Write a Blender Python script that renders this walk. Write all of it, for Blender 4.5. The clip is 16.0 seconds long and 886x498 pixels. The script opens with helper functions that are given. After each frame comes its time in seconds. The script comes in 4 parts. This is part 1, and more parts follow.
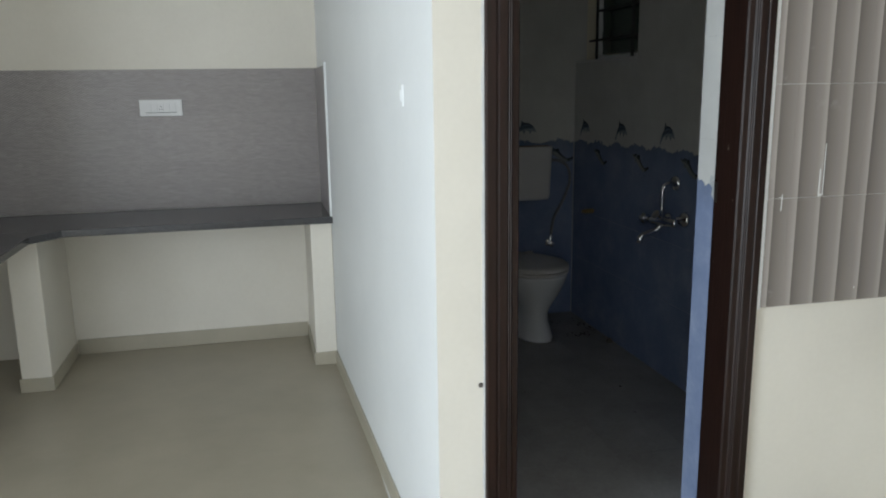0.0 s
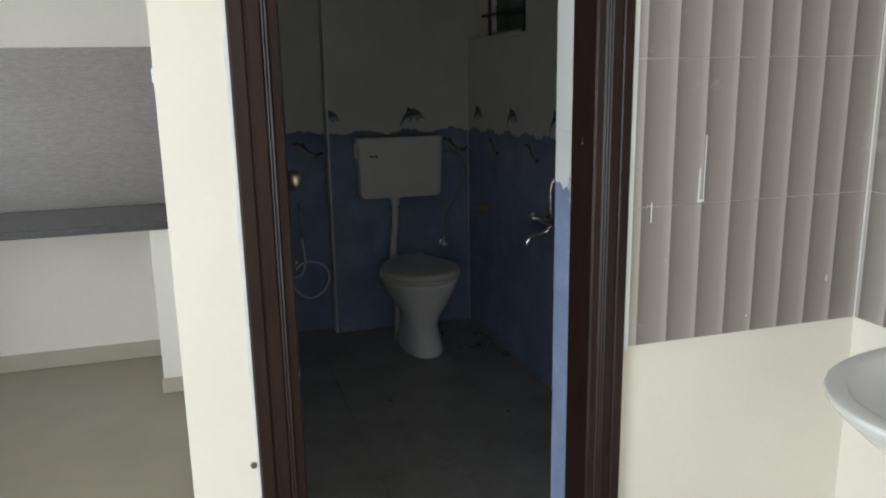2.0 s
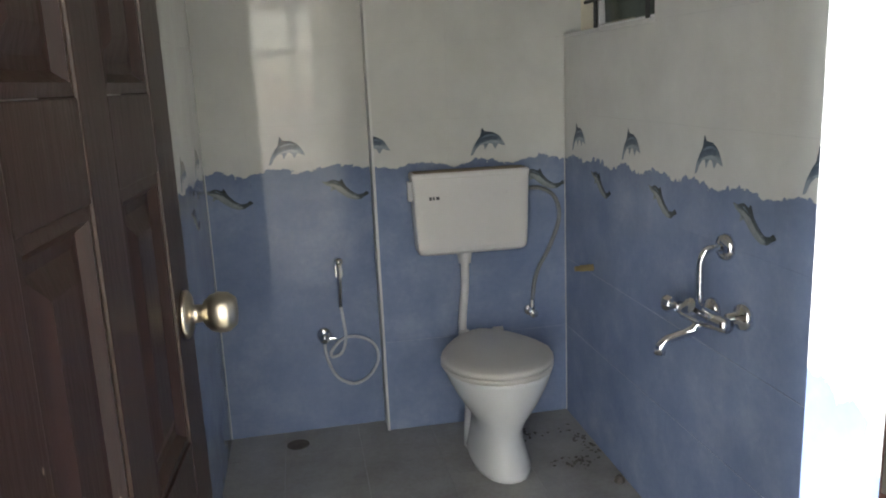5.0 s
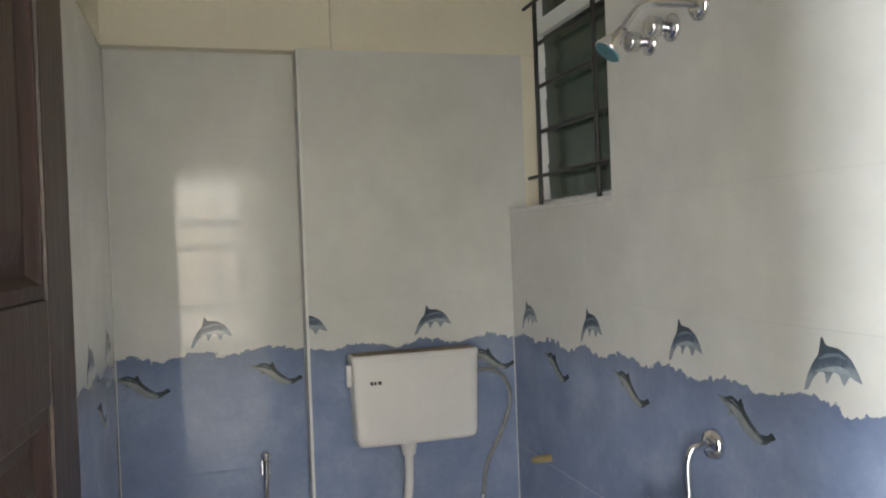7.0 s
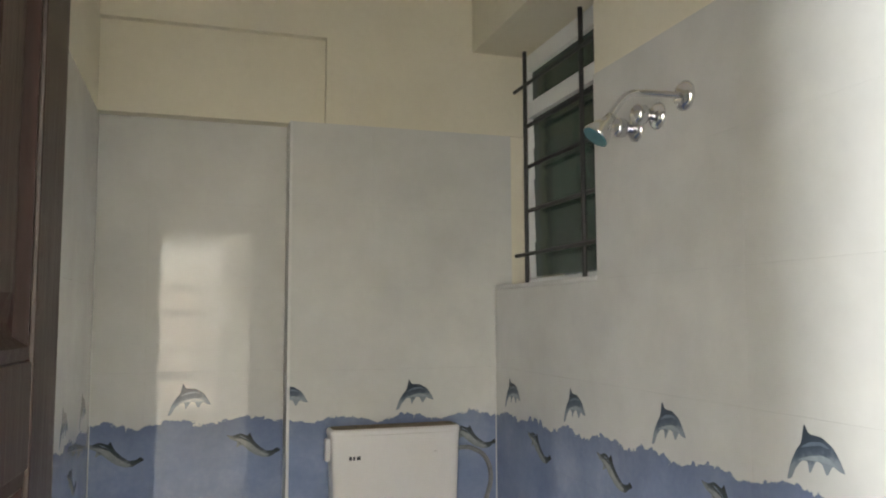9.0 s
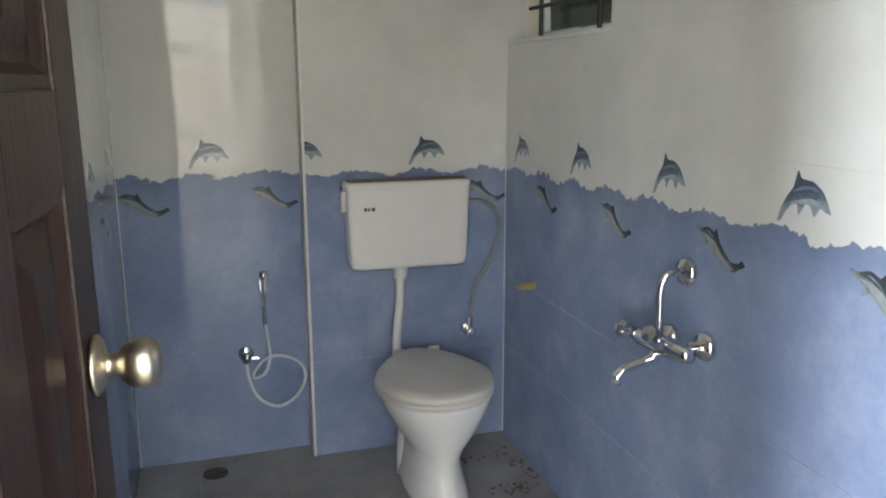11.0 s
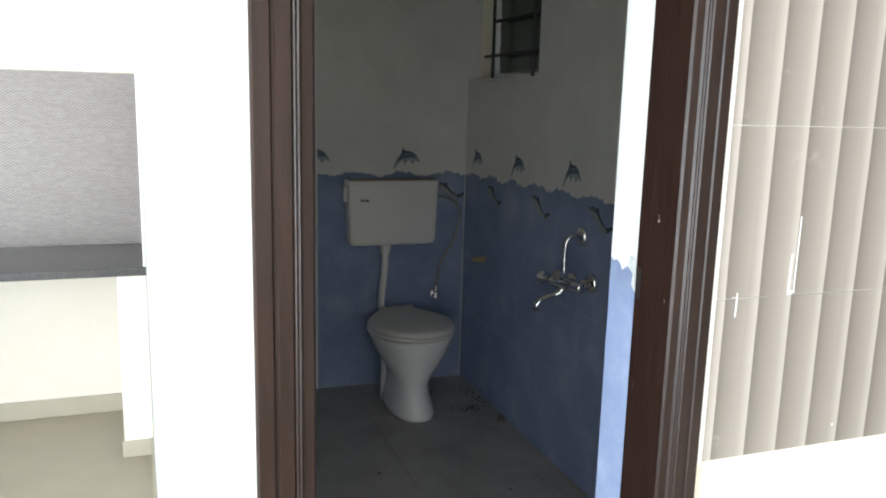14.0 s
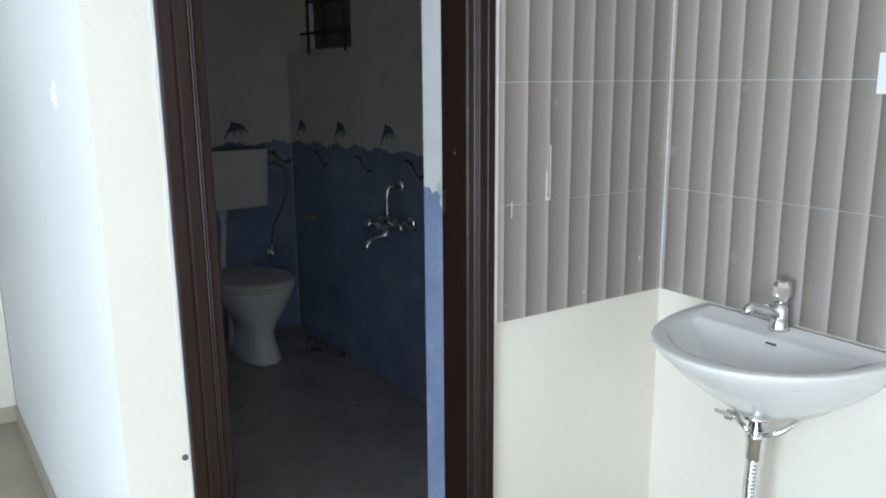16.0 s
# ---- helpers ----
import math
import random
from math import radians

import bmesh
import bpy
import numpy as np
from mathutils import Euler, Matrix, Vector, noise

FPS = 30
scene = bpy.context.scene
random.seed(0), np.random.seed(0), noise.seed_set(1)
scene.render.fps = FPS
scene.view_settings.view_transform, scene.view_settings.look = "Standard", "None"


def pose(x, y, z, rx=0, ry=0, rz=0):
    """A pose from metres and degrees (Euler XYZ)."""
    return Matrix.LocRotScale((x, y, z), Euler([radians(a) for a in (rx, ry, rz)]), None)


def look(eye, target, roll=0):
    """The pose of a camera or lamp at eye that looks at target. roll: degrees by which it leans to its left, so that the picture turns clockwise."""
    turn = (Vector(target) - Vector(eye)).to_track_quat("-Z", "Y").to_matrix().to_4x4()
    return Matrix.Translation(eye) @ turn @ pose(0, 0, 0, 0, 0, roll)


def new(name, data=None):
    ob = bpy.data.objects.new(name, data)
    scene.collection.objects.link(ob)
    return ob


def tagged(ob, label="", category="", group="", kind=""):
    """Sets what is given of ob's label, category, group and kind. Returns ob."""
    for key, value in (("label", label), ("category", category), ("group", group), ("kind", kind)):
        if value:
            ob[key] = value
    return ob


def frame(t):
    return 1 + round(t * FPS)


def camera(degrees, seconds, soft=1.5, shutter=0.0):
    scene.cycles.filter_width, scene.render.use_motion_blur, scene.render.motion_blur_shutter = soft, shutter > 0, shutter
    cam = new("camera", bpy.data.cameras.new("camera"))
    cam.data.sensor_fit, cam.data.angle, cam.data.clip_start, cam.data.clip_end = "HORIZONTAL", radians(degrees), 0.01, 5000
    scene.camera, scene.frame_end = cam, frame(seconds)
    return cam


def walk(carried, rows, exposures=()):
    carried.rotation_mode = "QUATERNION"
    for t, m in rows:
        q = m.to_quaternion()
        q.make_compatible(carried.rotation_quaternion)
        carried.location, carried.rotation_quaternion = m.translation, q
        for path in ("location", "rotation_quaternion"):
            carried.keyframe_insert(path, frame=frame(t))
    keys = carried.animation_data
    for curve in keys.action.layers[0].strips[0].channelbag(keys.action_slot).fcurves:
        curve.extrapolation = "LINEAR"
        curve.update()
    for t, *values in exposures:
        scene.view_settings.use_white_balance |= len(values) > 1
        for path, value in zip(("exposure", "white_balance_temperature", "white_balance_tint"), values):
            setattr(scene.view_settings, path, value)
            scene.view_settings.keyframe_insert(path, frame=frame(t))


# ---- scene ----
cam = camera(59.2, 16.0, soft=2.0)
PATH = [
    (0, (-1.903, -1.875, 1.442), (-1.456, 0.032, 1.035), -0.8),
    (0.5, (-1.791, -1.804, 1.444), (-1.19, 0.06, 1.042), -1.7),
    (1, (-1.646, -1.729, 1.452), (-1.079, 0.149, 1.065), -2.7),
    (1.5, (-1.543, -1.652, 1.432), (-1.015, 0.233, 1.022), -2.1),
    (2, (-1.413, -1.455, 1.42), (-0.843, 0.41, 0.974), -1.0),
    (2.5, (-1.303, -1.282, 1.42), (-0.721, 0.577, 0.966), -0.1),
    (3, (-1.159, -1.073, 1.426), (-0.706, 0.82, 0.966), -0.9),
    (3.5, (-1.085, -0.909, 1.429), (-0.788, 1.018, 0.983), -1.4),
    (5.8, (-1.046, -0.17, 1.444), (-0.676, 1.757, 1.057), -3.2),
    (6, (-1.044, -0.15, 1.45), (-0.665, 1.782, 1.101), -3.4),
    (6.5, (-1.065, -0.124, 1.459), (-0.571, 1.802, 1.242), -2.9),
    (7, (-1.08, -0.118, 1.47), (-0.518, 1.801, 1.452), -2.2),
    (7.5, (-1.071, -0.118, 1.474), (-0.477, 1.789, 1.584), -1.8),
    (8, (-1.076, -0.119, 1.484), (-0.449, 1.764, 1.732), -0.9),
    (8.5, (-1.095, -0.133, 1.468), (-0.469, 1.727, 1.856), -0.5),
    (9, (-1.087, -0.127, 1.471), (-0.487, 1.773, 1.642), -0.2),
    (9.5, (-1.072, -0.122, 1.454), (-0.483, 1.788, 1.381), -0.2),
    (10, (-1.067, -0.121, 1.441), (-0.49, 1.771, 1.142), -0.3),
    (10.2, (-1.06, -0.117, 1.436), (-0.493, 1.764, 1.062), -0.4),
    (12.5, (-1.214, -0.584, 1.441), (-0.69, 1.297, 1.004), 0.5),
    (13, (-1.266, -0.8, 1.435), (-0.725, 1.089, 1.062), 0.8),
    (13.5, (-1.34, -0.976, 1.462), (-0.783, 0.904, 1.07), 0.7),
    (14, (-1.467, -1.121, 1.46), (-0.803, 0.73, 1.094), 1.5),
    (14.5, (-1.589, -1.253, 1.451), (-0.775, 0.538, 1.092), 1.6),
    (15, (-1.647, -1.372, 1.458), (-0.755, 0.376, 1.074), 0.6),
    (15.5, (-1.704, -1.495, 1.451), (-0.733, 0.206, 1.046), 0.1),
    (16, (-1.74, -1.573, 1.444), (-0.668, 0.062, 1.02), -0.5),
]
EXPOSURES = [(0, -0.36, 6300, 10), (0.5, -0.27, 6300, 10), (1.5, -0.22, 6500, 10), (2.5, 0.12, 6450, 10), (3.0, 0.52, 6400, 10), (3.5, 1.1, 6450, 11), (6.0, 3.15, 6800, 13), (7.5, 3.0, 7000, 14), (8.5, 3.1, 7150, 14), (10.0, 2.9, 6900, 14), (12.5, 3.25, 6450, 12), (13.0, 2.78, 6500, 12), (13.5, 2.05, 6500, 11), (14.0, 1.28, 6450, 10), (14.5, 0.75, 6300, 10), (15.0, 0.30, 6200, 10), (15.5, 0.14, 6050, 10), (16.0, 0.05, 5900, 10)]
walk(cam, [(t, look(eye, target, roll)) for t, eye, target, roll in PATH], EXPOSURES)

# ---- light ----
world = bpy.data.worlds.new("sky")
scene.world = world
world.use_nodes = True
wn = world.node_tree
sky = wn.nodes.new("ShaderNodeTexSky")
sky.sky_type, sky.sun_disc = "NISHITA", False
sky.sun_elevation, sky.sun_rotation = radians(50), radians(200)
wn.nodes["Background"].inputs["Strength"].default_value = 0.1
wn.links.new(sky.outputs["Color"], wn.nodes["Background"].inputs["Color"])


def area_lamp(name, place, target, wide, high, watts, colour):
    lamp = bpy.data.lights.new(name, "AREA")
    lamp.shape, lamp.size, lamp.size_y = "RECTANGLE", wide, high
    lamp.energy, lamp.color = watts, colour
    ob = new(name, lamp)
    ob.matrix_world = look(place, target)
    return ob


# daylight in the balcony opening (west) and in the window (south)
area_lamp("balcony_daylight", (-4.44, -2.10, 1.1), (0, -2.10, 1.0), 1.7, 2.1, 158, (0.84, 0.93, 1.0))
# Fill lamp added at an unseen south-west opening to brighten the bathroom side wall.
area_lamp("southwest_fill", (-3.4, -4.24, 1.1), (-3.4, 0, 1.0), 1.5, 2.0, 20, (0.90, 0.95, 1.0))
area_lamp("window_daylight", (-1.05, -4.26, 1.35), (-1.05, 0, 1.35), 1.05, 2.0, 8.5, (1.0, 0.95, 0.86))


# ---- materials ----
def material(name, rough=0.5, metal=0.0):
    m = bpy.data.materials.new(name)
    m.use_nodes = True
    nt = m.node_tree
    b = nt.nodes["Principled BSDF"]
    b.inputs["Roughness"].default_value, b.inputs["Metallic"].default_value = rough, metal
    return m, nt, b


def coords(nt, kind="pos"):
    return nt.nodes.new("ShaderNodeNewGeometry").outputs["Position"] if kind == "pos" else nt.nodes.new("ShaderNodeTexCoord").outputs["Object"]


def noise_tex(nt, co, scale, detail=4.0, rough=0.55, stretch=None):
    n = nt.nodes.new("ShaderNodeTexNoise")
    n.inputs["Scale"].default_value, n.inputs["Detail"].default_value, n.inputs["Roughness"].default_value = scale, detail, rough
    if stretch:
        mp = nt.nodes.new("ShaderNodeMapping")
        mp.inputs["Scale"].default_value = stretch
        nt.links.new(co, mp.inputs["Vector"])
        co = mp.outputs["Vector"]
    nt.links.new(co, n.inputs["Vector"])
    return n.outputs["Fac"]


def ramp(nt, fac, stops):
    r = nt.nodes.new("ShaderNodeValToRGB")
    els = r.color_ramp.elements
    while len(els) < len(stops):
        els.new(0.5)
    for e, (p, c) in zip(els, stops):
        e.position, e.color = p, (*c, 1)
    nt.links.new(fac, r.inputs["Fac"])
    return r.outputs["Color"]


def mix(nt, fac, a, b, mode="MIX"):
    n = nt.nodes.new("ShaderNodeMix")
    n.data_type, n.blend_type = "RGBA", mode
    for sock, val in ((n.inputs[0], fac), (n.inputs[6], a), (n.inputs[7], b)):
        if hasattr(val, "is_linked"):
            nt.links.new(val, sock)
        elif isinstance(val, tuple):
            sock.default_value = (*val, 1)
        else:
            sock.default_value = val
    return n.outputs[2]


def calc(nt, op, a, b=0.0, c=0.0):
    n = nt.nodes.new("ShaderNodeMath")
    n.operation = op
    for sock, val in zip(n.inputs, (a, b, c)):
        if hasattr(val, "is_linked"):
            nt.links.new(val, sock)
        else:
            sock.default_value = val
    return n.outputs[0]


def bump(nt, b, height, strength=0.2, dist=0.01):
    n = nt.nodes.new("ShaderNodeBump")
    n.inputs["Strength"].default_value, n.inputs["Distance"].default_value = strength, dist
    nt.links.new(height, n.inputs["Height"])
    nt.links.new(n.outputs["Normal"], b.inputs["Normal"])


def mottled(name, dark, light, rough=0.5, metal=0.0, scale=6.0, fine=120.0, relief=0.05, stretch=None, rough_var=0.1):
    """A surface with broad stains and fine grain."""
    m, nt, b = material(name, rough, metal)
    co = coords(nt)
    broad, grain = noise_tex(nt, co, scale, 5.0, 0.6, stretch), noise_tex(nt, co, fine, 3.0)
    both = calc(nt, "ADD", calc(nt, "MULTIPLY", broad, 0.75), calc(nt, "MULTIPLY", grain, 0.25))
    nt.links.new(ramp(nt, both, [(0.3, dark), (0.7, light)]), b.inputs["Base Color"])
    nt.links.new(calc(nt, "ADD", calc(nt, "MULTIPLY", broad, rough_var), rough - rough_var / 2), b.inputs["Roughness"])
    if relief:
        bump(nt, b, both, relief)
    return m


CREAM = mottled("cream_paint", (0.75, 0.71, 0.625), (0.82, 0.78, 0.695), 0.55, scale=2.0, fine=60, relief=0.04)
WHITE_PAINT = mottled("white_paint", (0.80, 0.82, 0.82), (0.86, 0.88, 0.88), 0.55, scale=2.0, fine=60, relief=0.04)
CEILING_PAINT = mottled("ceiling_paint", (0.78, 0.765, 0.76), (0.84, 0.83, 0.825), 0.7, scale=2.0)
PLASTER = mottled("cream_plaster", (0.72, 0.675, 0.54), (0.80, 0.755, 0.62), 0.65, scale=3.0, fine=50, relief=0.08)
FLOOR_TILE = mottled("beige_vitrified", (0.35, 0.315, 0.240), (0.43, 0.388, 0.300), 0.32, scale=3.5, fine=200, relief=0.01)
SKIRT = mottled("beige_skirting", (0.40, 0.37, 0.29), (0.48, 0.44, 0.35), 0.32, scale=5, fine=150)
WET_FLOOR = mottled("grey_floor_tile", (0.24, 0.225, 0.205), (0.41, 0.40, 0.385), 0.38, scale=4.0, fine=60, relief=0.08, rough_var=0.3)
DIRT = mottled("dark_dirt", (0.07, 0.06, 0.05), (0.16, 0.14, 0.12), 0.9, scale=40)
GROUT = mottled("white_grout", (0.62, 0.62, 0.60), (0.75, 0.75, 0.73), 0.8, scale=20)
DIRTY_MORTAR = mottled("dirty_mortar", (0.34, 0.38, 0.40), (0.62, 0.62, 0.58), 0.85, scale=45, relief=0.2)
CERAMIC = mottled("white_ceramic", (0.74, 0.74, 0.73), (0.79, 0.79, 0.78), 0.12, scale=3, relief=0.0, rough_var=0.05)
PLASTIC = mottled("ivory_plastic", (0.70, 0.68, 0.66), (0.75, 0.73, 0.71), 0.32, scale=5, relief=0.01)
SEAT = mottled("beige_seat_plastic", (0.60, 0.57, 0.52), (0.66, 0.63, 0.58), 0.35, scale=5, relief=0.01)
CHROME = mottled("chrome", (0.72, 0.72, 0.73), (0.85, 0.85, 0.86), 0.10, 1.0, scale=10, relief=0.0)
BRASS = mottled("satin_brass", (0.46, 0.41, 0.33), (0.58, 0.53, 0.44), 0.3, 1.0, scale=20, relief=0.0)
YELLOW = mottled("yellow_plastic", (0.26, 0.20, 0.09), (0.36, 0.28, 0.13), 0.4, scale=20)
IRON = mottled("black_iron", (0.008, 0.008, 0.008), (0.02, 0.02, 0.02), 0.5, scale=30)
GRANITE = mottled("black_granite", (0.03, 0.03, 0.033), (0.09, 0.09, 0.095), 0.16, scale=120, fine=400, relief=0.0)
HOSE = mottled("grey_hose", (0.16, 0.17, 0.17), (0.28, 0.29, 0.29), 0.4, 0.3, scale=30)
CLEAR_HOSE = mottled("pale_hose", (0.55, 0.57, 0.60), (0.66, 0.68, 0.70), 0.3, scale=30)
DARK = mottled("dark_print_and_shade", (0.03, 0.03, 0.04), (0.06, 0.06, 0.07), 0.5, scale=30)
TEAL = mottled("teal_rubber", (0.02, 0.10, 0.13), (0.04, 0.18, 0.22), 0.5, scale=40)
SHAFT = mottled("grey_cement", (0.18, 0.19, 0.17), (0.26, 0.27, 0.25), 0.9, scale=4)
SWITCH = mottled("white_switch_plastic", (0.78, 0.78, 0.78), (0.84, 0.84, 0.84), 0.55, scale=10, relief=0.0)


def wood_material():
    m, nt, b = material("dark_varnished_wood", 0.34)
    b.inputs["Specular IOR Level"].default_value = 0.26
    co = coords(nt, "object")
    grain = noise_tex(nt, co, 14.0, 6.0, 0.65, (6.0, 6.0, 0.45))
    stain = noise_tex(nt, co, 3.0, 4.0)
    nt.links.new(mix(nt, calc(nt, "MULTIPLY", stain, 0.45), ramp(nt, grain, [(0.3, (0.009, 0.0042, 0.003)), (0.7, (0.026, 0.0115, 0.0085))]), (0.024, 0.014, 0.0105)), b.inputs["Base Color"])
    # pale chips where the varnish is knocked off
    chips = ramp(nt, noise_tex(nt, co, 55.0, 2.0, 0.4, (1.0, 1.0, 0.40)), [(0.768, (0, 0, 0)), (0.785, (1, 1, 1))])
    base = b.inputs["Base Color"].links[0].from_socket
    nt.links.new(mix(nt, calc(nt, "MULTIPLY", chips, 0.7), base, (0.42, 0.36, 0.29)), b.inputs["Base Color"])
    nt.links.new(calc(nt, "ADD", calc(nt, "MULTIPLY", stain, 0.25), 0.24), b.inputs["Roughness"])
    bump(nt, b, grain, 0.12)
    return m


WOOD = wood_material()


def bathroom_tile_material():
    """Glazed tile: a mottled blue sea below a ragged wave line, off-white above."""
    m, nt, b = material("sea_wave_tile", 0.12)
    b.inputs["Specular IOR Level"].default_value = 0.19
    co = coords(nt)
    sep = nt.nodes.new("ShaderNodeSeparateXYZ")
    nt.links.new(co, sep.inputs[0])
    along = calc(nt, "ADD", sep.outputs["X"], sep.outputs["Y"])
    swell = calc(nt, "MULTIPLY", calc(nt, "SINE", calc(nt, "MULTIPLY", along, 26.5)), 0.010)
    ragged = calc(nt, "MULTIPLY", calc(nt, "SUBTRACT", noise_tex(nt, co, 26.0, 4.0, 0.6), 0.5), 0.07)
    rise = calc(nt, "MULTIPLY", calc(nt, "SUBTRACT", sep.outputs["Y"], 2.65), 0.0215)
    level = calc(nt, "ADD", calc(nt, "ADD", sep.outputs["Z"], rise), calc(nt, "ADD", swell, ragged))
    under = calc(nt, "LESS_THAN", level, 1.108)
    near = ramp(nt, calc(nt, "SUBTRACT", 1.108, level), [(0.0, (0.62, 0.62, 0.62)), (0.09, (1, 1, 1))])
    cloud = noise_tex(nt, co, 5.0, 5.0, 0.6)
    speck = noise_tex(nt, co, 60.0, 3.0, 0.6)
    blue = ramp(nt, calc(nt, "ADD", calc(nt, "MULTIPLY", cloud, 0.8), calc(nt, "MULTIPLY", speck, 0.2)), [(0.28, (0.180, 0.232, 0.370)), (0.52, (0.240, 0.297, 0.440)), (0.78, (0.345, 0.405, 0.535))])
    blue = mix(nt, 0.6, blue, mix(nt, 1.0, blue, near, "MULTIPLY"))
    white = ramp(nt, cloud, [(0.3, (0.59, 0.59, 0.565)), (0.7, (0.67, 0.67, 0.64))])
    nt.links.new(mix(nt, under, white, blue), b.inputs["Base Color"])
    info = nt.nodes.new("ShaderNodeObjectInfo")
    nt.links.new(calc(nt, "ADD", calc(nt, "MULTIPLY", info.outputs["Random"], 0.02), 0.012), b.inputs["Roughness"])
    bump(nt, b, noise_tex(nt, co, 12.0, 2.0), 0.014, 0.02)
    return m


BATH_TILE = bathroom_tile_material()


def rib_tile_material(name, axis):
    """Printed tile of grey-brown vertical flutes; the flat tile carries their dark-to-pale shading as colour."""
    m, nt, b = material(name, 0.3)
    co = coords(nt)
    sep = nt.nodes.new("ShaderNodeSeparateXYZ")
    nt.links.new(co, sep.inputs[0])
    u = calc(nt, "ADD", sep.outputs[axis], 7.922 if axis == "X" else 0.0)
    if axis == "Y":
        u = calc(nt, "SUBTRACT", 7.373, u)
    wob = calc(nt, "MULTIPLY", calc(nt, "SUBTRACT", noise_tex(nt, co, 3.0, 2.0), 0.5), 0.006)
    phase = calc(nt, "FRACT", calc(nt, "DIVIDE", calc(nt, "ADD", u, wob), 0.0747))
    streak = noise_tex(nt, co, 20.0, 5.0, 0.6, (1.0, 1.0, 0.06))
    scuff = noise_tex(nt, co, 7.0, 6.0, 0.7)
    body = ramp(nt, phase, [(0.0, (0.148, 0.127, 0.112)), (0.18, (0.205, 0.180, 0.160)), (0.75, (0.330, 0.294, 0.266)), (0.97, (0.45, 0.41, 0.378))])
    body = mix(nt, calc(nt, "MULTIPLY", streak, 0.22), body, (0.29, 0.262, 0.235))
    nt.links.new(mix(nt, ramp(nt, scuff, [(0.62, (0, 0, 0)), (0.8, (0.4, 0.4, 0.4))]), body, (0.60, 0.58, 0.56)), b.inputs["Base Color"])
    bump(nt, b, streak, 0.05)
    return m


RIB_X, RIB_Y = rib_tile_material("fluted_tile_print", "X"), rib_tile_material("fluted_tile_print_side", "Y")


def weave_tile_material():
    """Grey kitchen tile with a fine woven print."""
    m, nt, b = material("woven_grey_tile", 0.3)
    co = coords(nt)
    sep = nt.nodes.new("ShaderNodeSeparateXYZ")
    nt.links.new(co, sep.inputs[0])
    along = calc(nt, "ADD", sep.outputs["X"], sep.outputs["Y"])
    fine = calc(nt, "SINE", calc(nt, "MULTIPLY", sep.outputs["Z"], 520.0))
    cross = calc(nt, "SINE", calc(nt, "MULTIPLY", along, 300.0))
    weave = calc(nt, "ADD", calc(nt, "MULTIPLY", calc(nt, "MULTIPLY", fine, cross), 0.26), calc(nt, "MULTIPLY", noise_tex(nt, co, 30.0, 5.0, 0.65, (1.0, 1.0, 5.0)), 0.8))
    info = nt.nodes.new("ShaderNodeObjectInfo")
    fac = calc(nt, "ADD", weave, calc(nt, "MULTIPLY", info.outputs["Random"], 0.05))
    nt.links.new(ramp(nt, fac, [(0.2, (0.22, 0.20, 0.198)), (0.7, (0.40, 0.37, 0.362))]), b.inputs["Base Color"])
    bump(nt, b, weave, 0.1, 0.004)
    return m


WEAVE = weave_tile_material()


def pane_material():
    m, nt, b = material("dark_green_glass", 0.12)
    co = coords(nt)
    n = noise_tex(nt, co, 9.0, 4.0)
    nt.links.new(ramp(nt, n, [(0.3, (0.032, 0.068, 0.050)), (0.7, (0.060, 0.115, 0.088))]), b.inputs["Base Color"])
    b.inputs["Transmission Weight"].default_value = 0.25
    bump(nt, b, noise_tex(nt, co, 120.0, 2.0), 0.1)
    return m


GREEN_GLASS = pane_material()


def motif_material(name, back, belly, slope):
    """Printed slate shape, dark along the back and paler underneath."""
    m, nt, b = material(name, 0.15)
    b.inputs["Specular IOR Level"].default_value = 0.19
    co = coords(nt, "object")
    sep = nt.nodes.new("ShaderNodeSeparateXYZ")
    nt.links.new(co, sep.inputs[0])
    across = calc(nt, "ADD", sep.outputs["Z"], calc(nt, "MULTIPLY", sep.outputs["X"], slope))
    fac = calc(nt, "ADD", calc(nt, "MULTIPLY", across, 14.0), calc(nt, "MULTIPLY", noise_tex(nt, co, 60.0, 4.0, 0.6), 0.7))
    nt.links.new(ramp(nt, fac, [(0.12, belly), (0.42, back), (0.75, tuple(c * 0.6 for c in back))]), b.inputs["Base Color"])
    return m


DOLPHIN = motif_material("slate_print", (0.10, 0.13, 0.17), (0.25, 0.29, 0.33), -0.25)
DIVER = motif_material("dark_slate_print", (0.07, 0.085, 0.09), (0.24, 0.27, 0.28), 0.55)
LEAP_PALE = mottled("pale_belly_print", (0.25, 0.30, 0.34), (0.37, 0.42, 0.45), 0.15, scale=40, relief=0.0)
LEAP_LIGHT = mottled("blue_sheen_print", (0.13, 0.17, 0.22), (0.19, 0.24, 0.30), 0.15, scale=40, relief=0.0)
DIVE_PALE = mottled("olive_belly_print", (0.22, 0.25, 0.25), (0.36, 0.38, 0.36), 0.15, scale=40, relief=0.0)
DIVE_LIGHT = mottled("grey_sheen_print", (0.14, 0.18, 0.23), (0.24, 0.29, 0.34), 0.15, scale=40, relief=0.0)
BLUE_GROUT = mottled("pale_blue_grout", (0.26, 0.32, 0.46), (0.34, 0.40, 0.53), 0.6, scale=30)


# ---- mesh helpers ----
def part(name, bm, mat, parent=None, label="", smooth=False):
    me = bpy.data.meshes.new(name)
    if smooth:
        for f in bm.faces:
            f.smooth = True
    bm.to_mesh(me)
    bm.free()
    me.materials.append(mat)
    ob = new(name, me)
    ob.parent = parent
    if label:
        ob["label"] = label
    return ob


def thing(name, label, category, group="", kind=""):
    return tagged(new(name), label, category, group, kind)


